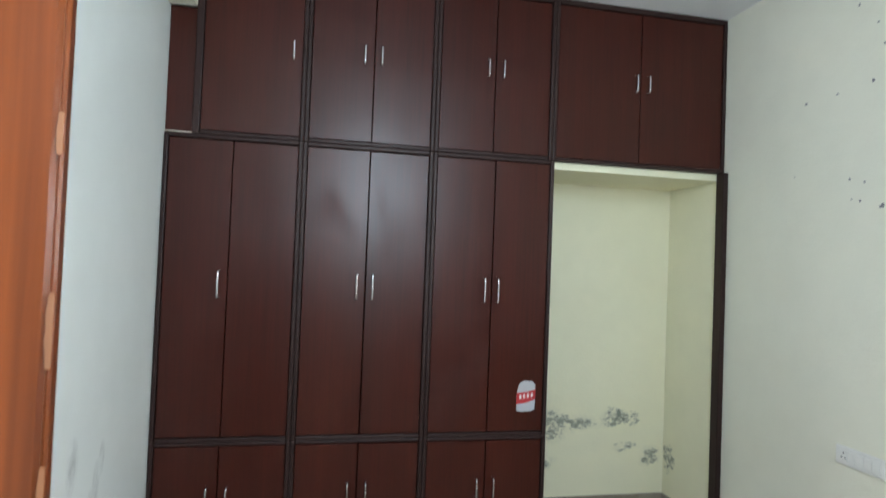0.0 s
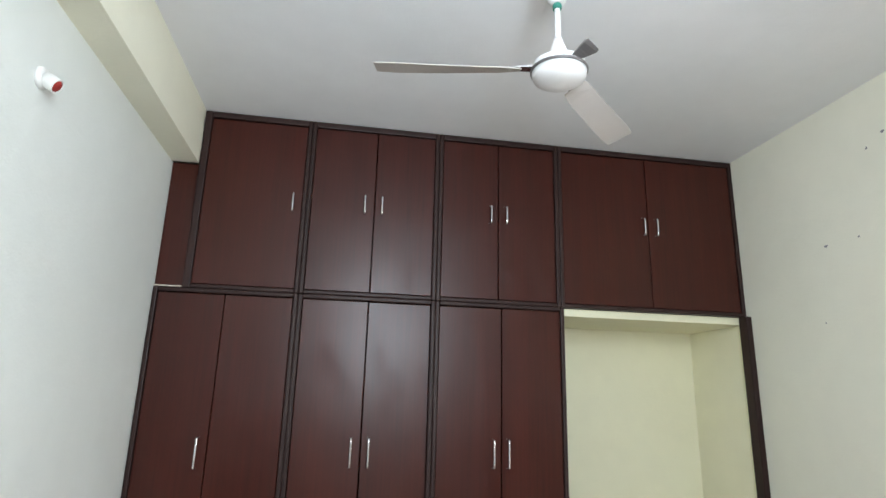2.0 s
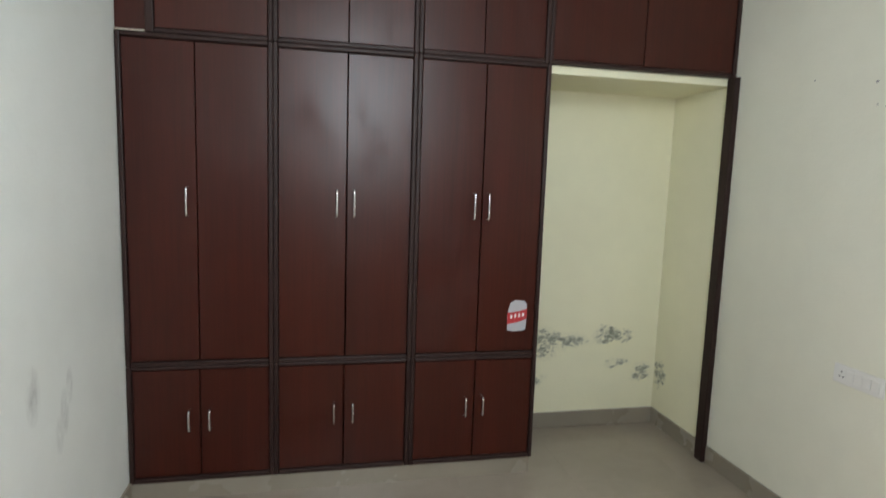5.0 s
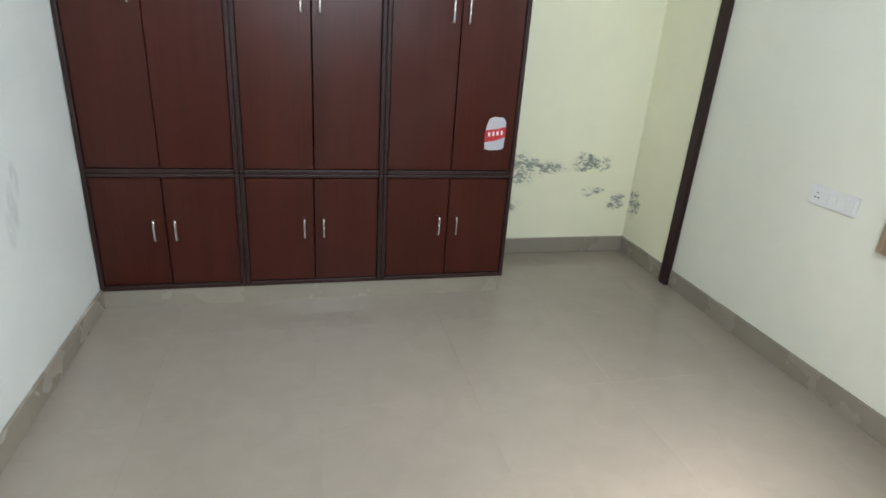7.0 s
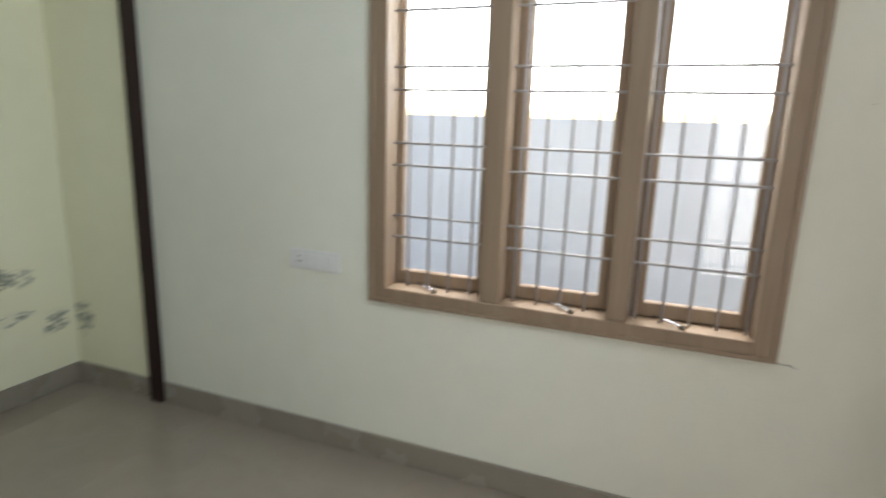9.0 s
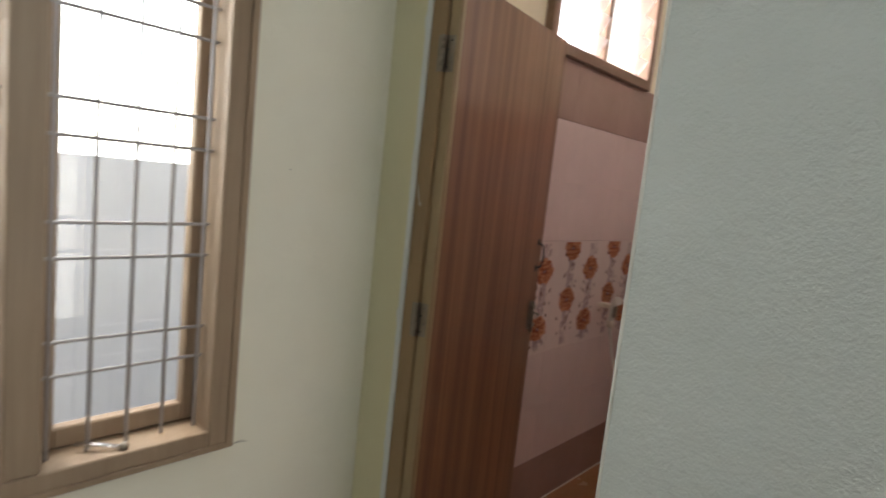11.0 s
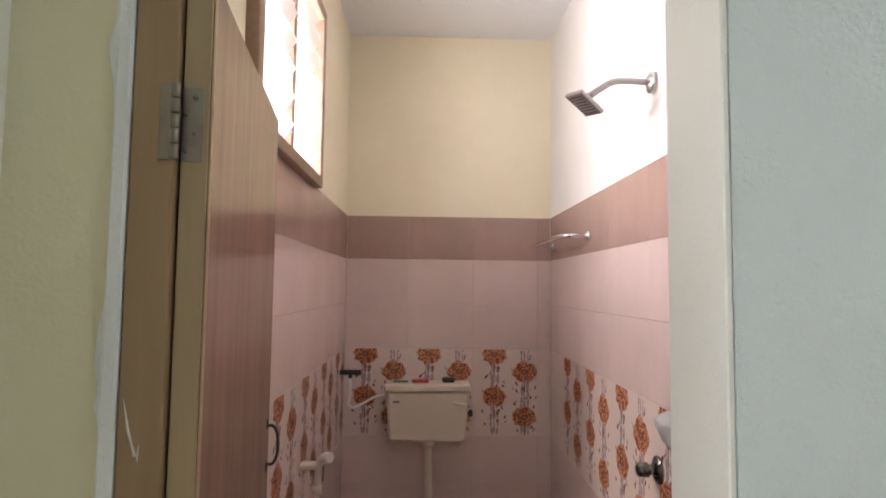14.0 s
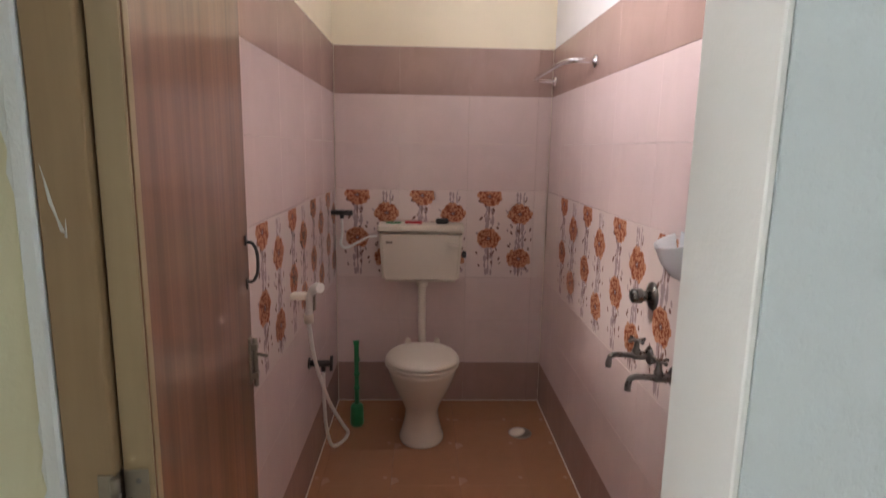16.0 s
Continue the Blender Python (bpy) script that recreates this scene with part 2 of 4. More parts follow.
def box(bm, x0, x1, y0, y1, z0, z1, bevel=0.0, segments=1, mat=0):
    vs = [bm.verts.new((x, y, z)) for x in (x0, x1) for y in (y0, y1) for z in (z0, z1)]
    faces = [bm.faces.new([vs[i] for i in f]) for f in ((0, 1, 3, 2), (4, 6, 7, 5), (0, 4, 5, 1), (2, 3, 7, 6), (0, 2, 6, 4), (1, 5, 7, 3))]
    for f in faces:
        f.material_index = mat
    if bevel:
        edges = list({e for f in faces for e in f.edges})
        bmesh.ops.bevel(bm, geom=edges, offset=bevel, segments=segments, affect="EDGES", profile=0.5)
    return vs


def tube(bm, path, radius, sides=10, closed=True, mat=0):
    """A round bar along a path; radius is a number or one for each point."""
    pts = [Vector(p) for p in path]
    rr = radius if isinstance(radius, (list, tuple)) else [radius] * len(pts)
    rings, side = [], None
    for i, p in enumerate(pts):
        d = (pts[min(i + 1, len(pts) - 1)] - pts[max(i - 1, 0)]).normalized()
        ref = side if side is not None else (Vector((0, 0, 1)) if abs(d.z) < 0.9 else Vector((1, 0, 0)))
        a = (ref - d * ref.dot(d)).normalized()
        side = a
        b = d.cross(a)
        rings.append([bm.verts.new(p + (a * math.cos(2 * math.pi * k / sides) + b * math.sin(2 * math.pi * k / sides)) * rr[i]) for k in range(sides)])
    for r0, r1 in zip(rings, rings[1:]):
        for k in range(sides):
            f = bm.faces.new((r0[k], r0[(k + 1) % sides], r1[(k + 1) % sides], r1[k]))
            f.smooth, f.material_index = True, mat
    if closed:
        for ring, flip in ((rings[0], True), (rings[-1], False)):
            f = bm.faces.new(ring[::-1] if flip else ring)
            f.material_index = mat


def lathe(bm, profile, sides=24, center=(0, 0, 0), squash=(1, 1), mat=0):
    """Turns (radius, z) pairs round the z axis; squash widens it in x and y."""
    rings = []
    for r, z in profile:
        rings.append([bm.verts.new((center[0] + r * squash[0] * math.cos(2 * math.pi * k / sides), center[1] + r * squash[1] * math.sin(2 * math.pi * k / sides), center[2] + z)) for k in range(sides)])
    for r0, r1 in zip(rings, rings[1:]):
        for k in range(sides):
            f = bm.faces.new((r0[k], r0[(k + 1) % sides], r1[(k + 1) % sides], r1[k]))
            f.smooth, f.material_index = True, mat
    for ring in (rings[0][::-1], rings[-1]):
        bm.faces.new(ring).material_index = mat


def smooth_path(points, n=6):
    """A Catmull-Rom line through the points."""
    p = [Vector(q) for q in points]
    p = [p[0] * 2 - p[1]] + p + [p[-1] * 2 - p[-2]]
    out = []
    for a, b, c, d in zip(p, p[1:], p[2:], p[3:]):
        for k in range(n):
            t = k / n
            out.append(0.5 * (2 * b + (c - a) * t + (2 * a - 5 * b + 4 * c - d) * t * t + (3 * b - a - 3 * c + d) * t ** 3))
    return out + [p[-2]]


def finish(name, bm, mats):
    bmesh.ops.recalc_face_normals(bm, faces=bm.faces)
    me = bpy.data.meshes.new(name)
    bm.to_mesh(me)
    bm.free()
    for m in mats if isinstance(mats, (list, tuple)) else [mats]:
        me.materials.append(m)
    return new(name, me)


def part(name, bm, mats, parent, label=""):
    ob = finish(name, bm, mats)
    ob.parent = parent
    return tagged(ob, label)


def thing(name, label, category, group="", m=None):
    ob = new(name)
    ob.empty_display_size = 0.1
    if m is not None:
        ob.matrix_world = m
    return tagged(ob, label, category, group)


def setting(name, bm, mats, label, category):
    return tagged(finish(name, bm, mats), label, category, kind="structure")


def boxes(*spans):
    bm = bmesh.new()
    for s in spans:
        box(bm, *s)
    return bm


# ---- the shell ----
H = 3.0
XE, YN = 2.985, 0.52
# north and south face of the wall between bedroom and bathroom, the return beside the door post, the doorway's clear edge
YS, YD, YR, XD = -2.83, -2.982, -2.945, 2.083
BX0, BX1, BY = 1.7285, 2.885, -5.437
BH, BT = 3.02, 3.05
XB = 1.60
floor_ob = setting("floor", boxes((-0.15, XE, YS, YN, -0.12, -0.012), (-0.15, XB, -3.17, YS, -0.12, -0.012), (XD, XE, YR, YS, -0.12, -0.012)), M_GROUT, "glossy beige vitrified tile floor of an empty bedroom", "floor")
setting("wall_north", boxes((-0.15, 3.21, YN, YN + 0.15, 0, H)), M_NORTH, "pale yellow painted wall with damp mould stains in the alcove", "wall")
setting("wall_west", boxes((-0.15, 0, -2.45, YN, 0, H), (-0.15, 0, -3.17, -3.05, 0, H), (-0.15, 0, -3.05, -2.45, 2.1, H)), M_WEST, "pale white painted wall with faint dark smudges", "wall")
WY0, WY1, WZ0, WZ1 = -2.487, -1.139, 0.665, 2.13
wall_east = setting("wall_east", boxes((XE, 3.21, WY1, YN, 0, H), (XE, 3.21, YD, WY0, 0, H), (XE, 3.21, WY0, WY1, 0, WZ0), (XE, 3.21, WY0, WY1, WZ1, H)), M_EAST, "cream painted outer wall with a barred window and nail holes", "wall")
setting("wall_south", boxes((XB, XD, YD, YS, 0, H)), M_SOUTH, "rough roller-textured pale green-grey wall beside the bathroom door", "wall")
setting("wall_return", boxes((2.838, XE, YD, YR, 0, H)), M_NICHE, "narrow cream-yellow wall return beside the bathroom door post", "wall")
setting("wall_over_door", boxes((XD, 2.838, YD, YR, 2.08, H)), M_NICHE, "painted wall above the bathroom door frame", "wall")
setting("wall_end", boxes((0, 0.89, -3.17, -3.05, 0, H), (1.58, XB, -3.17, -3.05, 0, H), (0.89, 1.58, -3.17, -3.05, 0, 1.70), (0.89, 1.58, -3.17, -3.05, 2.88, H)), M_HALL, "unseen pale painted end wall with an assumed fanlight opening", "wall")
setting("wall_hall", boxes((-1.65, -1.5, -3.45, -1.95, 0, H), (-1.5, -0.15, -3.45, -3.3, 0, H), (-1.5, -0.15, -2.1, -1.95, 0, H)), M_HALL, "plain painted hall wall beyond the entrance", "wall")
setting("floor_hall", boxes((-1.5, -0.15, -3.3, -2.1, -0.12, 0)), M_FLOOR, "beige tiled hall floor beyond the entrance", "floor")
setting("ceiling", boxes((-0.15, 3.21, YD, YN + 0.15, H, H + 0.12), (-0.15, XB, -3.17, YD, H, H + 0.12), (-1.65, -0.15, -3.45, -1.95, H, H + 0.12)), M_CEIL, "plain white painted ceiling", "ceiling")
setting("beam", boxes((0, 0.122, -3.05, -0.004, 2.718, H)), M_BEAM, "cream painted concrete beam along the wall under the ceiling", "beam")
bath_west = setting("wall_bath_west", boxes((XB, BX0 - 0.008, BY - 0.15, YD, 0, BT)), M_BATHWHITE, "bathroom wall, white paint above tiles", "wall")
bath_south = setting("wall_bath_south", boxes((BX0 - 0.008, BX1 + 0.008, BY - 0.15, BY - 0.008, 0, BT)), M_BATHPAINT, "bathroom end wall, warm cream paint above tiles", "wall")
BWY0, BWY1, BWZ0, BWZ1 = -4.50, -3.60, 1.955, 2.68
XO = 3.12
bath_east = setting("wall_bath_east", boxes((BX1 + 0.008, XO, BWY1, YD, 0, BT), (BX1 + 0.008, XO, BY - 0.15, BWY0, 0, BT), (BX1 + 0.008, XO, BWY0, BWY1, 0, BWZ0), (BX1 + 0.008, XO, BWY0, BWY1, BWZ1, BT)), M_BATHPAINT, "bathroom outer wall with a high louvred window", "wall")
bath_floor = setting("floor_bath", boxes((XB, XO, BY - 0.15, YD, -0.12, -0.012)), M_GROUT, "terracotta-coloured tiled bathroom floor", "floor")
setting("ceiling_bath", boxes((BX0 - 0.008, BX1 + 0.008, BY - 0.008, YD, BH, BT), (XB, XO, BY - 0.15, YD - 0.005, BT + 0.002, BT + 0.1)), M_CEIL, "white painted bathroom ceiling", "ceiling")
setting("threshold", boxes((XD, 2.838, YD, YR, -0.012, 0.0)), M_SKIRT, "tile threshold of the bathroom doorway", "threshold")
setting("ground", boxes((3.3, 400, -300, 300, -0.6, -0.5), (-300, 3.3, -300, -6, -0.6, -0.5)), M_GROUND, "bare ground outside the building", "ground")
setting("compound_wall", boxes((4.9, 5.08, -14, 9, -0.5, 1.38)), M_OUT, "pale blue-grey compound wall outside the window", "wall")


def skirting(spans):
    bm = bmesh.new()
    for s in spans:
        box(bm, *s, 0.0, 0.1, 0.003)
    return bm


setting("baseboard", skirting([(1.955, XE - 0.012, YN - 0.012, YN), (XE - 0.012, XE, 0.048, YN), (XE - 0.012, XE, YR, -0.042), (0, 0.012, -2.45, -0.002), (XB, XD - 0.004, YS, YS + 0.012), (2.84, XE - 0.012, YR, YR + 0.012)]), M_SKIRT, "beige-brown tile skirting along the room's walls", "skirting")

# ---- wardrobe wall ----


def d_handle(parent, x, z, length, y=0.004):
    """A slim chrome bow handle."""
    bm = bmesh.new()
    h = length / 2
    tube(bm, smooth_path([(x, y, z - h), (x, y - 0.020, z - h + 0.002), (x, y - 0.027, z - h + 0.012), (x, y - 0.028, z), (x, y - 0.027, z + h - 0.012), (x, y - 0.020, z + h - 0.002), (x, y, z + h)], 4), 0.0052, 8)
    for s in (-h, h):
        lathe(bm, [(0.008, 0.0), (0.008, 0.003), (0.005, 0.004)], 10, (x, y, z + s))
    return part("handle", bm, M_CHROME, parent, "slim chrome bow handle")


def cabinet(name, label, x0, x1, z0, z1, doors, handles, stile=(0.021, 0.021), rail=(0.02, 0.02), group="", depth=0.51, hl=0.1):
    """A built-in unit: carcass, dark face frame, inset laminate doors with bow handles."""
    root = thing(name, label, "cabinet", group)
    a, b, c, d = x0 + stile[0], x1 - stile[1], z0 + rail[0], z1 - rail[1]
    bm = bmesh.new()
    t = 0.016
    for s in ((x0 + 0.001, x0 + t, 0.03, depth, z0 + 0.001, z1 - 0.001), (x1 - t, x1 - 0.001, 0.03, depth, z0 + 0.001, z1 - 0.001), (x0 + t, x1 - t, 0.03, depth, z0 + 0.001, z0 + t), (x0 + t, x1 - t, 0.03, depth, z1 - t, z1 - 0.001), (x0 + t, x1 - t, depth - 0.008, depth, z0 + t, z1 - t)):
        box(bm, *s)
    part("body", bm, M_TRIM, root)
    for nm, s in (("stile", (x0 + 0.0005, a, -0.006, 0.03, z0 + 0.0005, z1 - 0.0005)), ("stile", (b, x1 - 0.0005, -0.006, 0.03, z0 + 0.0005, z1 - 0.0005)), ("rail", (a, b, -0.005, 0.03, z0 + 0.0005, c)), ("rail", (a, b, -0.005, 0.03, d, z1 - 0.0005))):
        bm = bmesh.new()
        box(bm, *s, 0.005, 2)
        part(nm, bm, M_TRIM, root)
    cuts = [a] + list(doors) + [b]
    for k, (u, v) in enumerate(zip(cuts, cuts[1:])):
        bm = bmesh.new()
        g0, g1 = random.uniform(0.0018, 0.003), random.uniform(0.0018, 0.003)
        box(bm, u + g0, v - g1, 0.004, 0.022, c + 0.003, d - random.uniform(0.003, 0.006), 0.0016, 1)
        door = part("door", bm, M_DOOR, root)
        for hx, hz in handles:
            if u < hx < v:
                d_handle(door, hx, hz, hl)
    return root


BASE = "row of base cabinets"
MID = "row of tall wardrobe cabinets"
LOFT = "row of loft cabinets"
XS = (0.002, 0.642, 1.295, 1.955)
for k in range(3):
    s = (0.313, 0.970, 1.628)[k]
    cabinet("base_cabinet", "low dark mahogany laminate cabinet with two doors above a tiled plinth", XS[k], XS[k + 1], 0.088, 0.648, [s], [(s - 0.047, 0.385), (s + 0.043, 0.385)], group=BASE, hl=0.098, rail=(0.024, 0.018))
    hs = ([(0.275, 1.398)], [(0.928, 1.405), (1.007, 1.405)], [(1.588, 1.405), (1.660, 1.405)])[k]
    cabinet("wardrobe_cabinet", ("tall dark mahogany laminate wardrobe with one handle on its paired doors", "tall dark mahogany laminate wardrobe with paired chrome handles", "tall dark mahogany laminate wardrobe with a torn sticker on its door")[k], XS[k], XS[k + 1], 0.648, 2.111, [s + 0.002], hs, group=MID, hl=0.128)
LX = (0.123, 0.642, 1.295, 1.940, XE - 0.002)
for k in range(4):
    s = ([], [0.973], [1.612], [2.450])[k]
    hs = ([(0.579, 2.555)], [(0.925, 2.572), (1.010, 2.572)], [(1.570, 2.572), (1.652, 2.572)], [(2.418, 2.572), (2.492, 2.572)])[k]
    cabinet("loft_cabinet", ("single-door dark mahogany loft cabinet beside the ceiling beam", "two-door dark mahogany loft cabinet up to the ceiling", "two-door dark mahogany loft cabinet up to the ceiling", "wide two-door dark mahogany loft cabinet above the open alcove")[k], LX[k], LX[k + 1], 2.111, 2.997, s, hs, group=LOFT, hl=0.095, stile=(0.034 if k == 0 else 0.021, 0.021), rail=(0.02, 0.03))
bm = bmesh.new()
box(bm, 0.002, 0.121, 0.012, 0.03, 2.113, 2.716, 0.001)
setting("filler_panel", bm, M_DOOR, "dark mahogany filler panel under the ceiling beam", "panel")
bm = bmesh.new()
box(bm, 0.002, 0.121, -0.004, 0.011, 2.113, 2.118, 0.001)
setting("trim_ledge", bm, M_PVC, "pale chipped ledge edge below the filler panel", "trim")
setting("plinth", boxes((0.002, 1.945, 0.006, 0.5, 0.0, 0.087)), M_SKIRT, "beige tiled plinth under the base cabinets", "plinth")
setting("alcove_slab", boxes((1.956, XE - 0.001, 0.032, YN - 0.001, 2.072, 2.11)), M_NORTH, "yellow painted slab over the alcove", "slab")
setting("alcove_side", boxes((XE - 0.004, XE - 0.0003, 0.025, YN - 0.001, 0.0, 2.071)), M_ALCOVE, "yellow painted side of the alcove with a damp stain", "wall")
bm = bmesh.new()
box(bm, 2.952, XE - 0.001, -0.040, 0.024, 0.0, 2.110, 0.005, 2)
tagged(finish("wooden_post", bm, M_TRIM), "dark brown wooden post lining the alcove opening", "post")

# torn sticker with a red band
st = thing("sticker", "torn silver and red paper sticker on the wardrobe door", "sticker")


def sheet(outline, y, thick):
    """A thin upright sheet with the given outline, its face towards -y."""
    bm = bmesh.new()
    front = [bm.verts.new((1.839 + u, y, 0.853 + v)) for u, v in outline]
    back = [bm.verts.new((1.839 + u, y + thick, 0.853 + v)) for u, v in outline]
    bm.faces.new(front)
    bm.faces.new(back[::-1])
    for k in range(len(front)):
        n = (k + 1) % len(front)
        bm.faces.new((front[n], front[k], back[k], back[n]))
    return bm


part("paper", sheet([(-0.050, -0.075), (-0.02, -0.082), (0.03, -0.078), (0.048, -0.07), (0.053, 0.0), (0.05, 0.06), (0.035, 0.078), (-0.01, 0.082), (-0.036, 0.07), (-0.045, 0.04), (-0.053, 0.0)], 0.0026, 0.0012), M_STICK, st)
part("band", sheet([(-0.052, -0.042), (0.0, -0.034), (0.052, -0.016), (0.053, 0.036), (0.01, 0.024), (-0.052, 0.016)], 0.0018, 0.0006), M_RED, st, "red printed band")
part("torn_patch", sheet([(-0.03, 0.03), (0.02, 0.04), (0.03, 0.07), (-0.01, 0.074), (-0.03, 0.06)], 0.0018, 0.0006), M_STICK, st)
for k in range(4):
    bm = bmesh.new()
    u = 1.839 - 0.036 + 0.021 * k
    box(bm, u, u + 0.010, 0.0006, 0.0016, 0.840 + 0.003 * k, 0.860 + 0.003 * k)
    part("lettering", bm, M_PLASTIC, st)

# ---- ceiling fan ----
FX, FY, FZ = 1.462, -1.25, 2.64
fan = thing("ceiling_fan", "white ceiling fan at rest with one blade missing", "ceiling fan")
bm = bmesh.new()
lathe(bm, [(0.012, 0.0), (0.024, 0.004), (0.045, 0.05), (0.062, 0.115), (0.064, 0.125)], 20, (FX, FY, H - 0.126))
part("canopy", bm, M_FANBODY, fan)
bm = bmesh.new()
tube(bm, [(FX, FY, FZ + 0.05), (FX, FY, H - 0.12)], 0.0095, 12)
part("rod", bm, M_FANBODY, fan)
bm = bmesh.new()
lathe(bm, [(0.014, 0.0), (0.015, 0.012), (0.013, 0.018)], 12, (FX, FY, H - 0.145))
part("rubber_ring", bm, M_TEAL, fan, "green rubber ring")
bm = bmesh.new()
lathe(bm, [(0.033, 0.0), (0.030, 0.02), (0.018, 0.055), (0.013, 0.075)], 16, (FX, FY, FZ + 0.035))
part("lower_cup", bm, M_FANBODY, fan)
bm = bmesh.new()
lathe(bm, [(0.02, -0.050), (0.055, -0.046), (0.080, -0.030), (0.084, -0.012)], 28, (FX, FY, FZ))
lathe(bm, [(0.084, -0.002), (0.080, 0.018), (0.060, 0.032), (0.034, 0.036)], 28, (FX, FY, FZ))
part("motor", bm, M_FANBODY, fan)
bm = bmesh.new()
lathe(bm, [(0.085, -0.012), (0.0885, -0.009), (0.0885, -0.004), (0.085, -0.002)], 28, (FX, FY, FZ))
part("ring", bm, M_FANGREY, fan, "dark grey trim ring")
for k, ang in enumerate((170, 45, 289)):
    r = Matrix.Translation((FX, FY, FZ - 0.004)) @ Matrix.Rotation(radians(ang), 4, "Z")
    bm = bmesh.new()
    tilt = 0.010
    for x0, x1, w0, w1 in ((0.075, 0.150, 0.016, 0.026),):
        vs = []
        n = 6
        for i in range(n + 1):
            u = i / n
            w = w0 + (w1 - w0) * u if u < 0.85 else w1 * 0.7
            x = x0 + (x1 - x0) * u
            vs.append([bm.verts.new(r @ Vector((x, s * w, -s * tilt * u + dz))) for s in (-1, 1) for dz in (0.004, 0.009)])
        for a, b in zip(vs, vs[1:]):
            for i, j in ((0, 1), (1, 3), (3, 2), (2, 0)):
                bm.faces.new((a[i], a[j], b[j], b[i]))
        bm.faces.new((vs[0][0], vs[0][1], vs[0][3], vs[0][2]))
        bm.faces.new((vs[-1][0], vs[-1][2], vs[-1][3], vs[-1][1]))
    part("bracket", bm, M_FANGREY if k else M_CHROME, fan)
    if k == 2:
        continue
    bm = bmesh.new()
    vs = []
    for i in range(9):
        u = i / 8
        x = 0.118 + (0.565 - 0.118) * u
        w = 0.040 + 0.012 * u
        if i in (0, 8):
            w -= 0.006
        vs.append([bm.verts.new(r @ Vector((x, s * w, -s * (0.017 - 0.003 * u) - 0.003 * math.sin(math.pi * u) + dz))) for s in (-1, 1) for dz in (0.0, 0.003)])
    for a, b in zip(vs, vs[1:]):
        for i, j in ((0, 1), (1, 3), (3, 2), (2, 0)):
            bm.faces.new((a[i], a[j], b[j], b[i]))
    bm.faces.new((vs[0][0], vs[0][1], vs[0][3], vs[0][2]))
    bm.faces.new((vs[-1][0], vs[-1][2], vs[-1][3], vs[-1][1]))
    part("blade", bm, M_FANW, fan)

# ---- lamp holder on the west wall ----
lh = thing("lamp_holder", "white plastic angle lamp holder with a red socket on the wall", "lamp holder")
bm = bmesh.new()
bmx = Matrix.Translation((0, -1.165, 2.475)) @ Matrix.Rotation(radians(90), 4, "Y")
lathe(bm, [(0.031, 0.0), (0.031, 0.008), (0.028, 0.014), (0.012, 0.016)], 20)
bm.transform(bmx)
part("base", bm, M_PLASTIC, lh)
bm = bmesh.new()
tilt = Matrix.Translation((0.018, -1.165, 2.472)) @ Matrix.Rotation(radians(122), 4, "Y")
lathe(bm, [(0.020, -0.004), (0.022, 0.014), (0.0215, 0.036), (0.0185, 0.037), (0.0175, 0.031)], 20)
bm.transform(tilt)
part("cup", bm, M_PLASTIC, lh)
bm = bmesh.new()
lathe(bm, [(0.0172, 0.0305), (0.0172, 0.0345), (0.012, 0.037), (0.003, 0.037)], 18)
bm.transform(tilt)
part("socket", bm, M_REDP, lh, "dark red socket face")

# ---- assumed fanlight in the unseen end wall ----
fl = thing("window_3", "plain wooden frame of an assumed fanlight in the unseen end wall", "window")
fl["kind"] = "structure"
for nm, q in (("jamb", (0.891, 0.931, -3.165, -3.055, 1.701, 2.879)), ("jamb", (1.539, 1.579, -3.165, -3.055, 1.701, 2.879)), ("sill", (0.931, 1.539, -3.165, -3.055, 1.701, 1.741)), ("head", (0.931, 1.539, -3.165, -3.055, 2.839, 2.879))):
    bm = bmesh.new()
    box(bm, *q, 0.003)
    part(nm, bm, M_ENTRY, fl)

# ---- switchboard on the east wall ----
sb = thing("switchboard", "white modular switch plate on the cream wall", "switchboard")
bm = bmesh.new()
box(bm, XE - 0.009, XE - 0.0005, -1.000, -0.775, 0.745, 0.825, 0.004, 2)
part("plate", bm, M_PLASTIC, sb)
for k in range(5):
    bm = bmesh.new()
    y = -0.800 - 0.0375 * k
    box(bm, XE - 0.013, XE - 0.009, y - 0.034, y, 0.762, 0.808, 0.0015)
    mod = part("module", bm, M_PLASTIC, sb)
    if k == 0:
        for dy, dz in ((-0.017, 0.012), (-0.009, -0.008), (-0.025, -0.008)):
            b2 = bmesh.new()
            box(b2, XE - 0.0136, XE - 0.0128, y + dy - 0.003, y + dy + 0.003, 0.785 + dz - 0.003, 0.785 + dz + 0.003)
            part("socket_hole", b2, M_BLACK, mod)

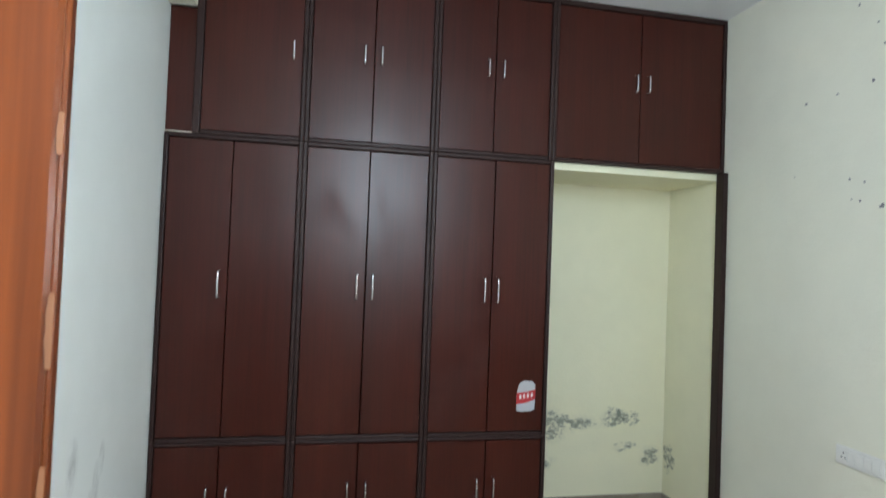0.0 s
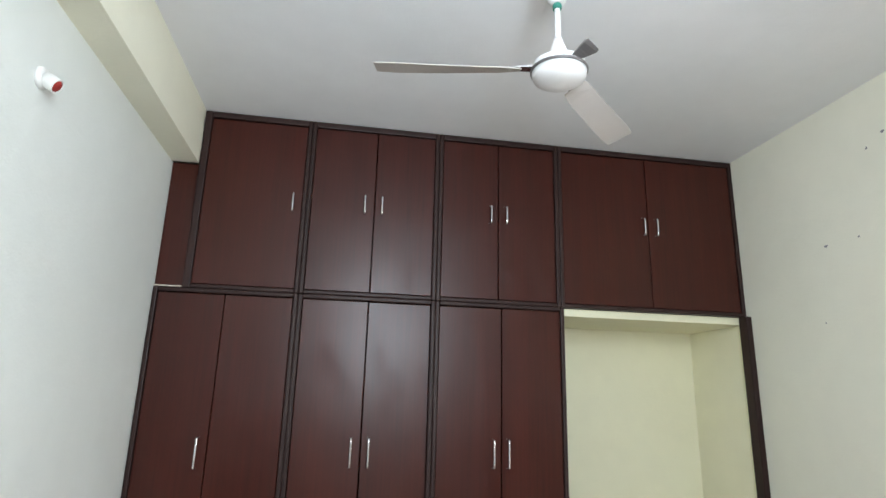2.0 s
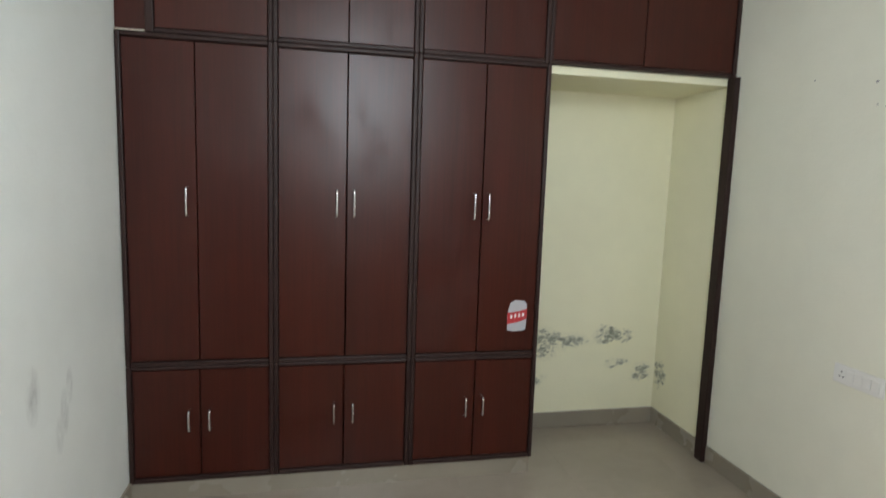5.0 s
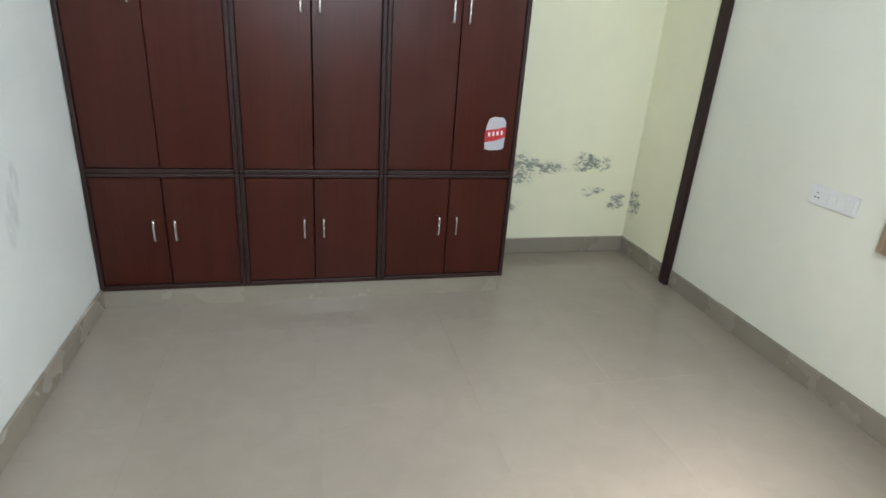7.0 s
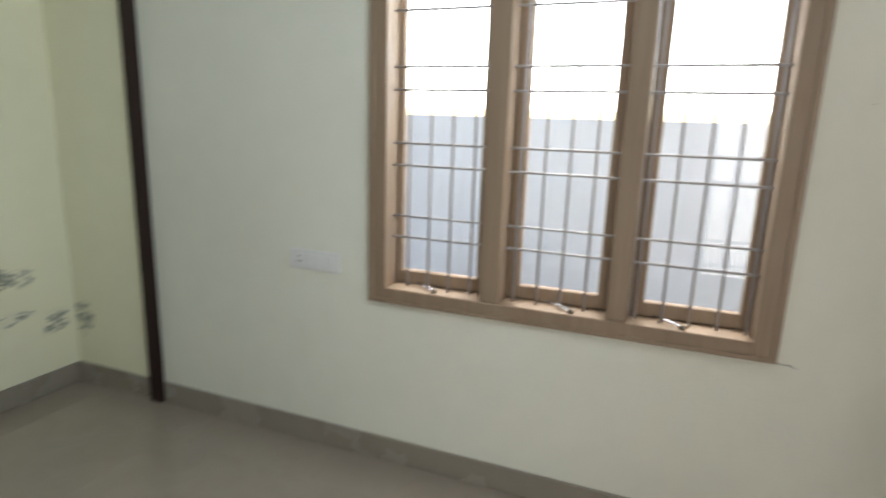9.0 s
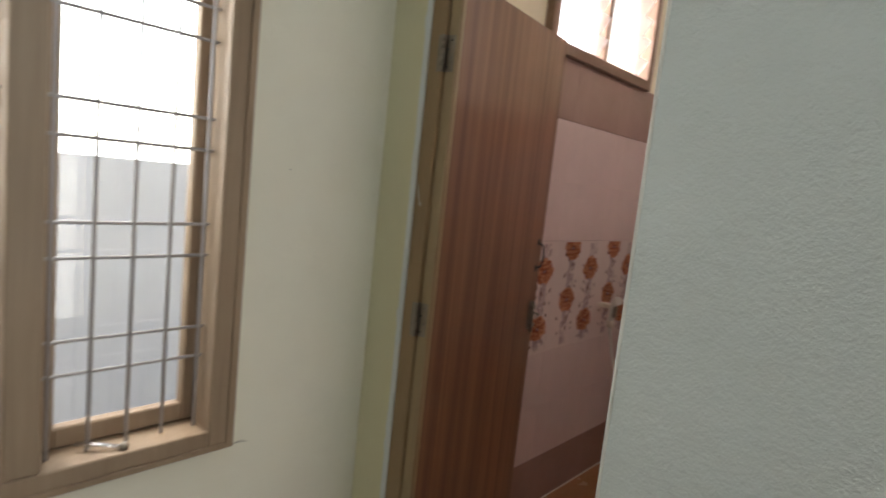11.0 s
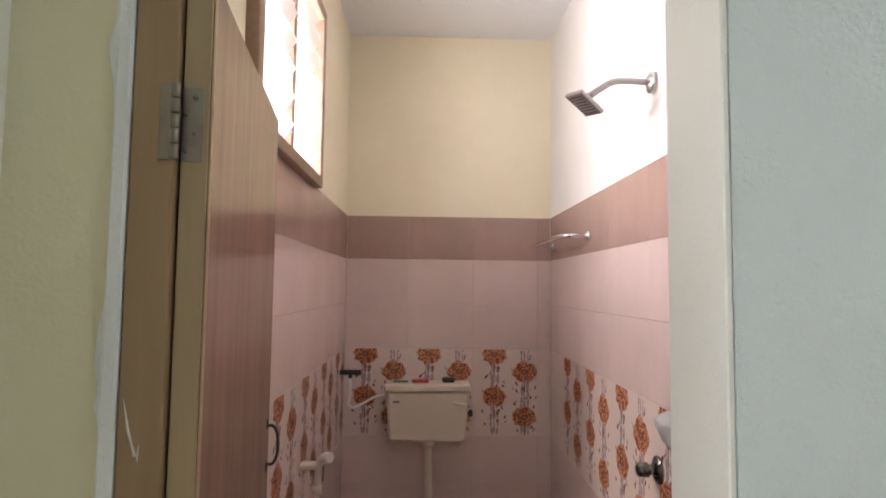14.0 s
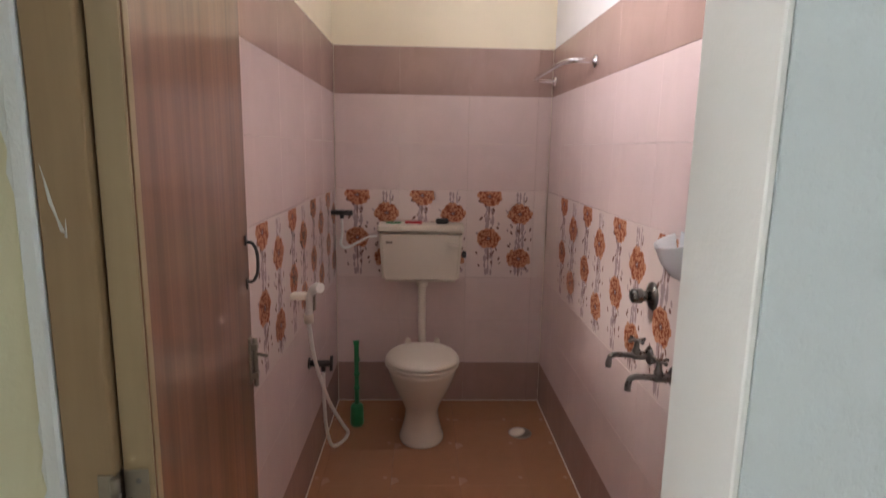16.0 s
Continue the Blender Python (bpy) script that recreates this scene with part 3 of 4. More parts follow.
# ---- nail holes in the east wall ----
HOLES = [(-0.98, 2.76), (-0.92, 2.76), (-1.0, 2.71), (-0.84, 2.72), (-0.93, 2.61), (-1.04, 2.54), (-0.99, 2.52), (-0.96, 2.51), (-0.91, 2.37), (-0.74, 2.36), (-0.57, 2.36), (-0.81, 1.97), (-0.88, 1.95), (-0.51, 2.02), (-0.82, 1.88), (-0.86, 1.87), (-0.96, 1.84), (-1.05, 1.98), (-1.1, 2.56), (-2.62, 1.41)]
rng = random.Random(4)
for y, z in HOLES:
    bm = bmesh.new()
    size = rng.choice((0.003, 0.005, 0.007, 0.009)) if y > -2 else 0.0018
    ring = []
    for i in range(9):
        a = 2 * math.pi * i / 9
        q = size * rng.uniform(0.6, 1.3)
        ring.append(bm.verts.new((XE - 0.0012, y + q * 1.3 * math.cos(a), z + q * math.sin(a))))
    mid = bm.verts.new((XE - 0.0004, y, z))
    for i in range(9):
        bm.faces.new((ring[i], ring[(i + 1) % 9], mid))
    part("nail_hole", bm, M_HOLE, wall_east)

# ---- curtain bracket beside the window ----
cb = thing("curtain_bracket", "small chrome curtain rod bracket on the wall", "curtain bracket")
bm = bmesh.new()
box(bm, XE - 0.004, XE - 0.0005, -1.085, -1.060, 1.955, 2.005, 0.002)
part("plate", bm, M_STEEL, cb)
bm = bmesh.new()
tube(bm, smooth_path([(XE - 0.004, -1.072, 1.980), (XE - 0.03, -1.072, 1.982), (XE - 0.05, -1.072, 1.990)], 4), 0.006, 10)
lathe(bm, [(0.013, -0.012), (0.015, 0.0), (0.013, 0.012)], 14, (XE - 0.052, -1.072, 1.995))
part("arm", bm, M_CHROME, cb)

# ---- barred window ----
win = thing("window_1", "brown wooden three-panel window with a painted iron grille", "window")
win["kind"] = "structure"
F0, F1 = 2.962, 3.10


def wpart(name, s, parent, mat=None, bevel=0.003, label=""):
    bm = bmesh.new()
    box(bm, *s, bevel)
    return part(name, bm, mat or M_WIN, parent, label)


fr = wpart("window_frame", (F0, F1, WY1 - 0.062, WY1 - 0.001, WZ0 + 0.001, WZ1 - 0.001), win)
wpart("jamb", (F0, F1, WY0 + 0.001, WY0 + 0.062, WZ0 + 0.001, WZ1 - 0.001), win)
wpart("bottom_rail", (F0, F1, WY0 + 0.062, WY1 - 0.062, WZ0 + 0.001, WZ0 + 0.056), win)
wpart("top_rail", (F0, F1, WY0 + 0.062, WY1 - 0.062, WZ1 - 0.06, WZ1 - 0.001), win)
for s in ((F0 - 0.006, F0, WY1 - 0.016, WY1 + 0.004, WZ0, WZ1), (F0 - 0.006, F0, WY0 - 0.004, WY0 + 0.016, WZ0, WZ1), (F0 - 0.006, F0, WY0 + 0.016, WY1 - 0.016, WZ0, WZ0 + 0.016)):
    wpart("beading", s, win, bevel=0.002)
CLEAR = [(-1.523, -1.222), (-1.957, -1.683), (-2.392, -2.106)]
MULL = [(-1.636, -1.566), (-2.062, -1.996)]
for y0, y1 in MULL:
    wpart("mullion", (F0 + 0.004, F1, y0, y1, WZ0 + 0.056, WZ1 - 0.06), win)
BAYS = [(MULL[0][1], WY1 - 0.062), (MULL[1][1], MULL[0][0]), (WY0 + 0.062, MULL[1][0])]
for (b0, b1), (c0, c1) in zip(BAYS, CLEAR):
    sash = thing("sash", "wooden window sash with a clear pane", "window sash")
    sash.parent = win
    z0, z1 = WZ0 + 0.058, WZ1 - 0.062
    for s in ((3.062, 3.096, b0 + 0.002, c0, z0, z1), (3.062, 3.096, c1, b1 - 0.002, z0, z1), (3.062, 3.096, c0, c1, z0, 0.772), (3.062, 3.096, c0, c1, z1 - 0.05, z1)):
        wpart("sash_rail", s, sash, bevel=0.004)
    g = wpart("pane", (3.077, 3.080, c0, c1, 0.772, z1 - 0.05), sash, M_GLASS, 0)
    g.visible_shadow = False
    del sash["category"]

# hairline crack in the plaster from the window's lower corner
bm = bmesh.new()
tube(bm, [(XE - 0.0004, WY0 - 0.002, 0.664), (XE - 0.0004, WY0 - 0.022, 0.657), (XE - 0.0004, WY0 - 0.04, 0.659), (XE - 0.0004, WY0 - 0.062, 0.650)], [0.0012, 0.0010, 0.0014, 0.0005], 5)
part("plaster_crack", bm, M_SMUDGE, wall_east)

# iron grille: pairs of cross bars, with uprights threaded through
grille = thing("window_grille", "grey painted iron bar grille inside the window", "window grille")
GX = 3.03
for z in (0.908, 0.986, 1.172, 1.251, 1.436, 1.514, 1.700, 1.778, 1.964, 2.042):
    bm = bmesh.new()
    tube(bm, [(GX, WY0 + 0.060, z), (GX, WY1 - 0.060, z)], 0.0042, 6)
    part("cross_bar", bm, M_IRON, grille)
for i in range(16):
    y = -2.409 + 0.0815 * i
    if any(m0 - 0.006 < y < m1 + 0.006 for m0, m1 in MULL):
        continue
    bm = bmesh.new()
    tube(bm, [(GX - 0.009, y, WZ0 + 0.054), (GX - 0.009, y, WZ1 - 0.058)], 0.0046, 6)
    part("upright_bar", bm, M_IRON, grille)
# window stays on the bottom rail
for (b0, b1), dy in zip(BAYS, (0.10, 0.16, 0.08)):
    stay = thing("window_stay", "small chrome window stay lying on the bottom rail", "window stay", "window stays")
    bm = bmesh.new()
    y = b1 - dy
    tube(bm, [(3.035, y, 0.737), (2.985, y - 0.085, 0.728)], 0.0048, 8)
    part("bar", bm, M_CHROME, stay)
    bm = bmesh.new()
    lathe(bm, [(0.009, 0.0), (0.011, 0.006), (0.007, 0.015)], 12, (2.985, y - 0.088, 0.721))
    part("knob", bm, M_STEEL, stay, "dull round knob")

# ---- entrance door leaf, open into the room ----
ed = thing("entrance_door", "open orange-brown varnished wooden door with a chipped edge", "door")
hx, hy, ex, ey = 0.012, -2.425, 0.538, -2.282
ln = math.hypot(ex - hx, ey - hy)
em = Matrix.Translation((hx, hy, 0.006)) @ Matrix.Rotation(math.atan2(ey - hy, ex - hx), 4, "Z")


def leaf(spans, mat, name, parent, m, bevel=0.003, label=""):
    bm = bmesh.new()
    for s in spans:
        box(bm, *s, bevel)
    bm.transform(m)
    return part(name, bm, mat, parent, label)


leaf([(0.0, ln, 0.0, 0.036, 0, 2.06)], M_ENTRY, "panel", ed, em)
for x0, x1 in ((0.0, 0.10), (ln - 0.105, ln - 0.004)):
    leaf([(x0, x1, -0.012, 0.0, 0.002, 2.058)], M_ENTRY, "stile", ed, em, 0.005)
for z0, z1 in ((0.002, 0.2), (0.95, 1.1), (1.93, 2.058)):
    leaf([(0.10, ln - 0.105, -0.012, 0.0, z0, z1)], M_ENTRY, "rail", ed, em, 0.005)
for z0, z1 in ((0.2, 0.95), (1.1, 1.93)):
    for s in ((0.10, 0.125, -0.018, -0.012, z0, z1), (ln - 0.13, ln - 0.105, -0.018, -0.0125, z0, z1)):
        leaf([s], M_ENTRY, "moulding", ed, em, 0.004)
rng = random.Random(9)
for z, h, w in ((1.42, 0.07, 0.002), (1.28, 0.05, 0.0015), (1.62, 0.04, 0.001), (1.02, 0.05, 0.001), (0.82, 0.08, 0.002)):
    bm = bmesh.new()
    left, right = [], []
    for i in range(9):
        zz = z + h * i / 8
        d = w * math.sin(math.pi * (i + 0.5) / 9) * rng.uniform(0.5, 1.2)
        left.append([bm.verts.new((ln - 0.004 - d, yy, zz)) for yy in (-0.0125, -0.0118)])
        right.append([bm.verts.new((ln + 0.0004, yy, zz)) for yy in (-0.0125, -0.0118)])
    for a, b, c, d in zip(left, left[1:], right, right[1:]):
        bm.faces.new((a[0], c[0], d[0], b[0]))
        bm.faces.new((c[0], c[1], d[1], d[0]))
    bm.transform(em)
    part("chipped_edge", bm, M_RAW, ed, "pale bare wood where the varnish has chipped")

# ---- bathroom door and frame ----
bf = thing("door_1", "bathroom doorway frame with tan painted wooden post", "door frame")
bf["kind"] = "structure"
bm = bmesh.new()
box(bm, 2.7595, 2.816, YD - 0.004, -2.935, 0.0, 2.078, 0.003, 2)
part("post", bm, M_FRAMEW, bf, "tan painted wooden door post with scratches")
bm = bmesh.new()
box(bm, XD + 0.010, 2.7595, YD - 0.004, YR, 2.025, 2.078, 0.003, 2)
part("head", bm, M_FRAMEW, bf)
bm = bmesh.new()
box(bm, XD + 0.0005, XD + 0.0095, YD - 0.003, YS - 0.001, 0.0, 2.078, 0.002)
part("jamb_lining", bm, M_JAMB, bf, "cream painted plaster jamb")
bm = bmesh.new()
box(bm, 2.8175, 2.8375, YD, -2.931, 0.0, 2.079, 0.003)
part("plaster_strip", bm, M_STRIP, bf, "rough white plaster strip along the post")
bm = bmesh.new()
rng = random.Random(17)
edge = [(2.8376 + 0.004 + 0.016 * max(0.0, math.sin(i * 0.37) * rng.uniform(0.2, 1.0)), 0.1 + 0.0247 * i) for i in range(81)]
for (xa, za), (xb, zb) in zip(edge, edge[1:]):
    q = [bm.verts.new(p) for p in ((2.8376, YR + 0.0030, za), (xa, YR + 0.0006, za), (xb, YR + 0.0006, zb), (2.8376, YR + 0.0030, zb))]
    bm.faces.new(q)
bmesh.ops.remove_doubles(bm, verts=bm.verts[:], dist=0.00005)
part("plaster_smear", bm, M_STRIP, bf, "uneven white plaster smeared past the strip")
for pts, radii in ((((2.8105, 1.425), (2.8060, 1.405), (2.8015, 1.380), (2.7960, 1.362), (2.7915, 1.348)), (0.0003, 0.0012, 0.0024, 0.0014, 0.0028)), (((2.7918, 1.350), (2.7885, 1.342), (2.7870, 1.368)), (0.0020, 0.0016, 0.0003))):
    bm = bmesh.new()
    tube(bm, [(x, -2.9355, z) for x, z in pts], list(radii), 6)
    part("scratch", bm, M_JAMB, bf, "pale scratch in the paint")

bd = thing("bathroom_door", "brown wood-grain laminate bathroom door, open inwards, with tan edge", "door")
dl = 0.705
DZ = 1.972
dm = Matrix.Translation((2.722, -2.950, 0.012)) @ Matrix.Rotation(math.atan2(-0.723, 0.098), 4, "Z")
# core coloured almost black, so the gap between the panels looks shaded
leaf([(0.006, dl - 0.010, 0.006, 0.034, 0, DZ)], M_GAPSHADE, "core", bd, dm, 0)
leaf([(0.006, 0.5376, -0.0005, 0.006, 0, DZ)], M_BDOOR, "panel", bd, dm, 0)
leaf([(0.5377, dl - 0.010, -0.0005, 0.006, 0, DZ)], M_BDOOR, "lock_stile", bd, dm, 0)
leaf([(0.0, 0.006, 0.0005, 0.0335, 0, DZ)], M_EDGE, "hinge_edge", bd, dm, 0.001, "tan painted hinge edge")
leaf([(0.006, 0.022, -0.0015, -0.0005, 0, DZ)], M_EDGE, "painted_margin", bd, dm, 0.0003, "tan paint lapped onto the face")
leaf([(dl - 0.010, dl + 0.001, -0.0005, 0.0345, 0, DZ)], M_BDOOR, "lock_edge", bd, dm, 0.001)
bm = bmesh.new()
tube(bm, smooth_path([(0.672, 0.0, 1.120), (0.672, -0.016, 1.122), (0.672, -0.026, 1.145), (0.672, -0.026, 1.187), (0.672, -0.016, 1.210), (0.672, 0.0, 1.212)], 4), 0.0038, 8)
for z in (1.115, 1.217):
    box(bm, 0.664, 0.680, -0.004, 0.0, z - 0.012, z + 0.012, 0.002)
bm.transform(dm)
part("handle", bm, M_BLACK, bd, "black bow pull handle")
bm = bmesh.new()
box(bm, 0.652, 0.682, -0.006, 0.0, 0.877, 0.987, 0.002)
tube(bm, [(0.667, -0.014, 0.867), (0.667, -0.014, 0.984)], 0.006, 8)
tube(bm, [(0.667, -0.014, 0.947), (0.667, -0.042, 0.940)], 0.004, 8)
for z in (0.887, 0.957):
    box(bm, 0.655, 0.679, -0.021, -0.004, z, z + 0.016, 0.002)
bm.transform(dm)
part("tower_bolt", bm, M_STEEL, bd, "worn steel slide bolt")
for z in (1.774, 1.013, 0.365):
    hg = thing("hinge", "worn steel butt hinge", "hinge")
    hg.parent = bd
    bm = bmesh.new()
    for q in range(5):
        lathe(bm, [(0.0044, -0.0495 + 0.02 * q), (0.0058, -0.0488 + 0.02 * q), (0.0058, -0.0312 + 0.02 * q), (0.0044, -0.0305 + 0.02 * q)], 12, (2.7570, -2.929, z))
    part("pin", bm, M_STEEL, hg)
    bm = bmesh.new()
    box(bm, 2.7572, 2.7592, -2.975, -2.929, z - 0.050, z + 0.050, 0.0005)
    box(bm, 2.7605, 2.7790, -2.935, -2.9325, z - 0.050, z + 0.050, 0.0005)
    part("frame_plate", bm, M_STEEL, hg)
    bm = bmesh.new()
    box(bm, -0.0024, -0.0002, 0.006, 0.033, z - 0.062, z + 0.038, 0.0005)
    bm.transform(dm)
    part("door_plate", bm, M_STEEL, hg)
    for k in range(4):
        bm = bmesh.new()
        lathe(bm, [(0.0034, 0.0), (0.0030, 0.0014), (0.001, 0.0018)], 8)
        bm.transform(dm @ Matrix.Translation((-0.0022, 0.017 if k % 2 else 0.028, z - 0.048 + 0.024 * k)) @ Matrix.Rotation(radians(-90), 4, "Y"))
        part("screw", bm, M_BRASSY, hg)
    del hg["category"]

# ---- louvred bathroom window ----
lw = thing("window_2", "small high wooden window with tilted glass louvres", "window")
lw["kind"] = "structure"
LX0, LX1 = BX1 - 0.028, BX1 + 0.075
for nm, s in (("jamb", (LX0, LX1, BWY0 + 0.001, BWY0 + 0.045, BWZ0 + 0.001, BWZ1 - 0.001)), ("jamb", (LX0, LX1, BWY1 - 0.045, BWY1 - 0.001, BWZ0 + 0.001, BWZ1 - 0.001)),
              ("sill", (LX0, LX1, BWY0 + 0.045, BWY1 - 0.045, BWZ0 + 0.001, BWZ0 + 0.045)), ("head", (LX0, LX1, BWY0 + 0.045, BWY1 - 0.045, BWZ1 - 0.045, BWZ1 - 0.001)),
              ("mullion", (LX0 + 0.02, LX1, -4.077, -4.047, BWZ0 + 0.045, BWZ1 - 0.045))):
    wpart(nm, s, lw, M_BWIN)
for y0, y1 in ((BWY0 + 0.047, -4.079), (-4.045, BWY1 - 0.047)):
    for k in range(7):
        bm = bmesh.new()
        box(bm, -0.0025, 0.0025, y0, y1, -0.066, 0.066, 0.001)
        bm.transform(Matrix.Translation((BX1 + 0.022, 0, BWZ0 + 0.080 + 0.0935 * k)) @ Matrix.Rotation(radians(-33 + random.uniform(-3, 3)), 4, "Y"))
        sl = part("louvre", bm, M_FROST, lw)
        sl.visible_shadow = False

# ---- toilet ----
TX, TY = 2.404, -5.0
wc = thing("toilet", "ivory ceramic pedestal toilet with its lid closed", "toilet")


def oval_loft(bm, rings, sides=28):
    """Skins oval rings (cx, cy, rx, ry, z), the back end squared a little."""
    loops = []
    for cx, cy, rx, ry, z in rings:
        loop = []
        for k in range(sides):
            a = 2 * math.pi * k / sides
            c, s = math.cos(a), math.sin(a)
            e = 0.78 if s < 0 else 1.0
            loop.append(bm.verts.new((cx + rx * math.copysign(abs(c) ** e, c), cy + ry * s, z)))
        loops.append(loop)
    for a, b in zip(loops, loops[1:]):
        for k in range(sides):
            bm.faces.new((a[k], a[(k + 1) % sides], b[(k + 1) % sides], b[k])).smooth = True
    bm.faces.new(loops[0][::-1])
    bm.faces.new(loops[-1])


bm = bmesh.new()
oval_loft(bm, [(TX, TY - 0.02, 0.112, 0.135, 0.0), (TX, TY - 0.02, 0.112, 0.135, 0.012), (TX, TY - 0.02, 0.104, 0.125, 0.03), (TX, TY - 0.025, 0.086, 0.110, 0.10), (TX, TY - 0.03, 0.082, 0.108, 0.15),
               (TX, TY - 0.02, 0.100, 0.13, 0.20), (TX, TY - 0.005, 0.132, 0.155, 0.27), (TX, TY, 0.158, 0.182, 0.335), (TX, TY, 0.170, 0.190, 0.375), (TX, TY, 0.172, 0.193, 0.395)])
part("pedestal_bowl", bm, M_PORC, wc)
bm = bmesh.new()
oval_loft(bm, [(TX, TY, 0.172, 0.192, 0.397), (TX, TY, 0.183, 0.198, 0.402), (TX, TY, 0.183, 0.198, 0.412), (TX, TY, 0.172, 0.192, 0.416)])
part("seat", bm, M_PVC, wc, "ivory plastic seat ring")
bm = bmesh.new()
oval_loft(bm, [(TX, TY, 0.172, 0.192, 0.419), (TX, TY, 0.182, 0.197, 0.423), (TX, TY, 0.174, 0.192, 0.435), (TX, TY, 0.157, 0.175, 0.444), (TX, TY, 0.08, 0.11, 0.449)])
part("lid", bm, M_PVC, wc, "ivory plastic lid with a small dark spot")
bm = bmesh.new()
lathe(bm, [(0.008, 0.0), (0.007, 0.002), (0.002, 0.003)], 9, (TX - 0.055, TY + 0.11, 0.4385))
part("spot", bm, M_SMUDGE, wc, "dark spot of dirt")
for dx in (-0.075, 0.075):
    bm = bmesh.new()
    lathe(bm, [(0.016, 0.0), (0.017, 0.03), (0.010, 0.046)], 12, (TX + dx, TY - 0.175, 0.418))
    part("seat_hinge", bm, M_PVC, wc)
bm = bmesh.new()
tube(bm, smooth_path([(TX + 0.006, BY + 0.09, 0.74), (TX + 0.006, BY + 0.095, 0.60), (TX + 0.003, BY + 0.10, 0.45), (TX, BY + 0.12, 0.36), (TX, BY + 0.24, 0.32)], 5), 0.021, 14)
part("flush_pipe", bm, M_PVC, wc, "ivory plastic flush pipe")
bm = bmesh.new()
lathe(bm, [(0.030, 0.0), (0.032, 0.018), (0.026, 0.03)], 14, (TX + 0.006, BY + 0.09, 0.705))
part("pipe_nut", bm, M_PVC, wc)

cs = thing("cistern", "ivory plastic flush cistern on the tiled wall", "cistern")
CX = 2.418
bm = bmesh.new()
lo = [bm.verts.new((CX + sx * (0.207 if z < 0.8 else 0.222), y, z)) for z in (0.730, 1.012) for sx, y in ((-1, BY + 0.002), (1, BY + 0.002), (1, BY + (0.125 if z < 0.8 else 0.150)), (-1, BY + (0.125 if z < 0.8 else 0.150)))]
for q in ((3, 2, 1, 0), (4, 5, 6, 7), (0, 1, 5, 4), (1, 2, 6, 5), (2, 3, 7, 6), (3, 0, 4, 7)):
    bm.faces.new([lo[i] for i in q])
bmesh.ops.bevel(bm, geom=list(bm.edges), offset=0.018, segments=3, affect="EDGES")
part("tank", bm, M_PVC, cs)
bm = bmesh.new()
box(bm, CX - 0.229, CX + 0.229, BY + 0.002, BY + 0.158, 1.006, 1.045, 0.010, 3)
part("lid", bm, M_PVC, cs)
bm = bmesh.new()
tube(bm, [(CX - 0.150, BY + 0.150, 0.945), (CX - 0.150, BY + 0.164, 0.945)], 0.014, 12)
tube(bm, smooth_path([(CX - 0.150, BY + 0.164, 0.945), (CX - 0.175, BY + 0.170, 0.944), (CX - 0.205, BY + 0.168, 0.938)], 3), [0.008] * 6 + [0.006], 8)
part("flush_lever", bm, M_PVC, cs)
bm = bmesh.new()
box(bm, CX + 0.150, CX + 0.185, BY + 0.1485, BY + 0.1515, 0.945, 0.957, 0.001)
part("badge", bm, M_STEEL, cs)
bm = bmesh.new()
lathe(bm, [(0.012, 0.0), (0.014, 0.02), (0.008, 0.035)], 10, (CX - 0.235, BY + 0.07, 0.86))
part("inlet_cap", bm, M_BLACK, cs)
for x, name, mat, label, cat, size in ((2.565, "soap_wrapper", M_GREEN, "small green and white wrapper on the cistern", "wrapper", (0.040, 0.022, 0.006)), (2.458, "soap_bar", M_RED, "flat red soap bar on the cistern", "soap", (0.046, 0.025, 0.012)), (2.306, "scrub_brush", M_BLACK, "dark scrubbing brush lying on the cistern", "brush", (0.034, 0.02, 0.028))):
    bm = bmesh.new()
    box(bm, x - size[0], x + size[0], BY + 0.085 - size[1], BY + 0.085 + size[1], 1.0455, 1.0455 + size[2], size[2] * 0.35, 2)
    tagged(finish(name, bm, mat), label, cat)

# ---- water taps ----
av = thing("angle_valve", "dark metal stop tap feeding the cistern by a white hose", "tap")
bm = bmesh.new()
tube(bm, [(BX1, -5.285, 1.105), (2.775, -5.285, 1.105)], 0.014, 12)
tube(bm, [(2.830, -5.285, 1.105), (2.830, -5.285, 1.075)], 0.010, 10)
lathe(bm, [(0.024, 0.0), (0.024, 0.01), (0.015, 0.012)], 12, (2.795, -5.285, 1.093))
part("body", bm, M_BLACK, av)
bm = bmesh.new()
tube(bm, smooth_path([(2.830, -5.285, 1.075), (2.830, -5.285, 0.995), (2.837, -5.285, 0.940), (2.810, -5.290, 0.920), (2.755, -5.295, 0.945), (2.695, -5.300, 0.977), (2.648, -5.305, 0.983)], 5), 0.007, 8)
part("hose", bm, M_PLASTIC, av, "white plastic hose")

js = thing("bidet_spray", "white hand bidet spray on a wall hook with a hanging hose", "bidet spray")
bm = bmesh.new()
box(bm, 2.825, BX1 - 0.001, -4.375, -4.325, 0.895, 0.915, 0.004)
part("wall_hook", bm, M_PVC, js)
bm = bmesh.new()
tube(bm, smooth_path([(2.768, -4.300, 0.948), (2.785, -4.315, 0.945), (2.803, -4.335, 0.930), (2.815, -4.345, 0.890), (2.822, -4.348, 0.830)], 4), [0.019] * 5 + [0.016] * 8 + [0.013] * 4, 12)
part("spray_head", bm, M_PLASTIC, js)
bm = bmesh.new()
box(bm, 2.790, 2.799, -4.342, -4.312, 0.860, 0.915, 0.003)
part("trigger", bm, M_STEEL, js)
bm = bmesh.new()
tube(bm, [(2.822, -4.350, 0.805), (2.822, -4.348, 0.838)], 0.018, 12)
part("collar", bm, M_PVC, js)
bm = bmesh.new()
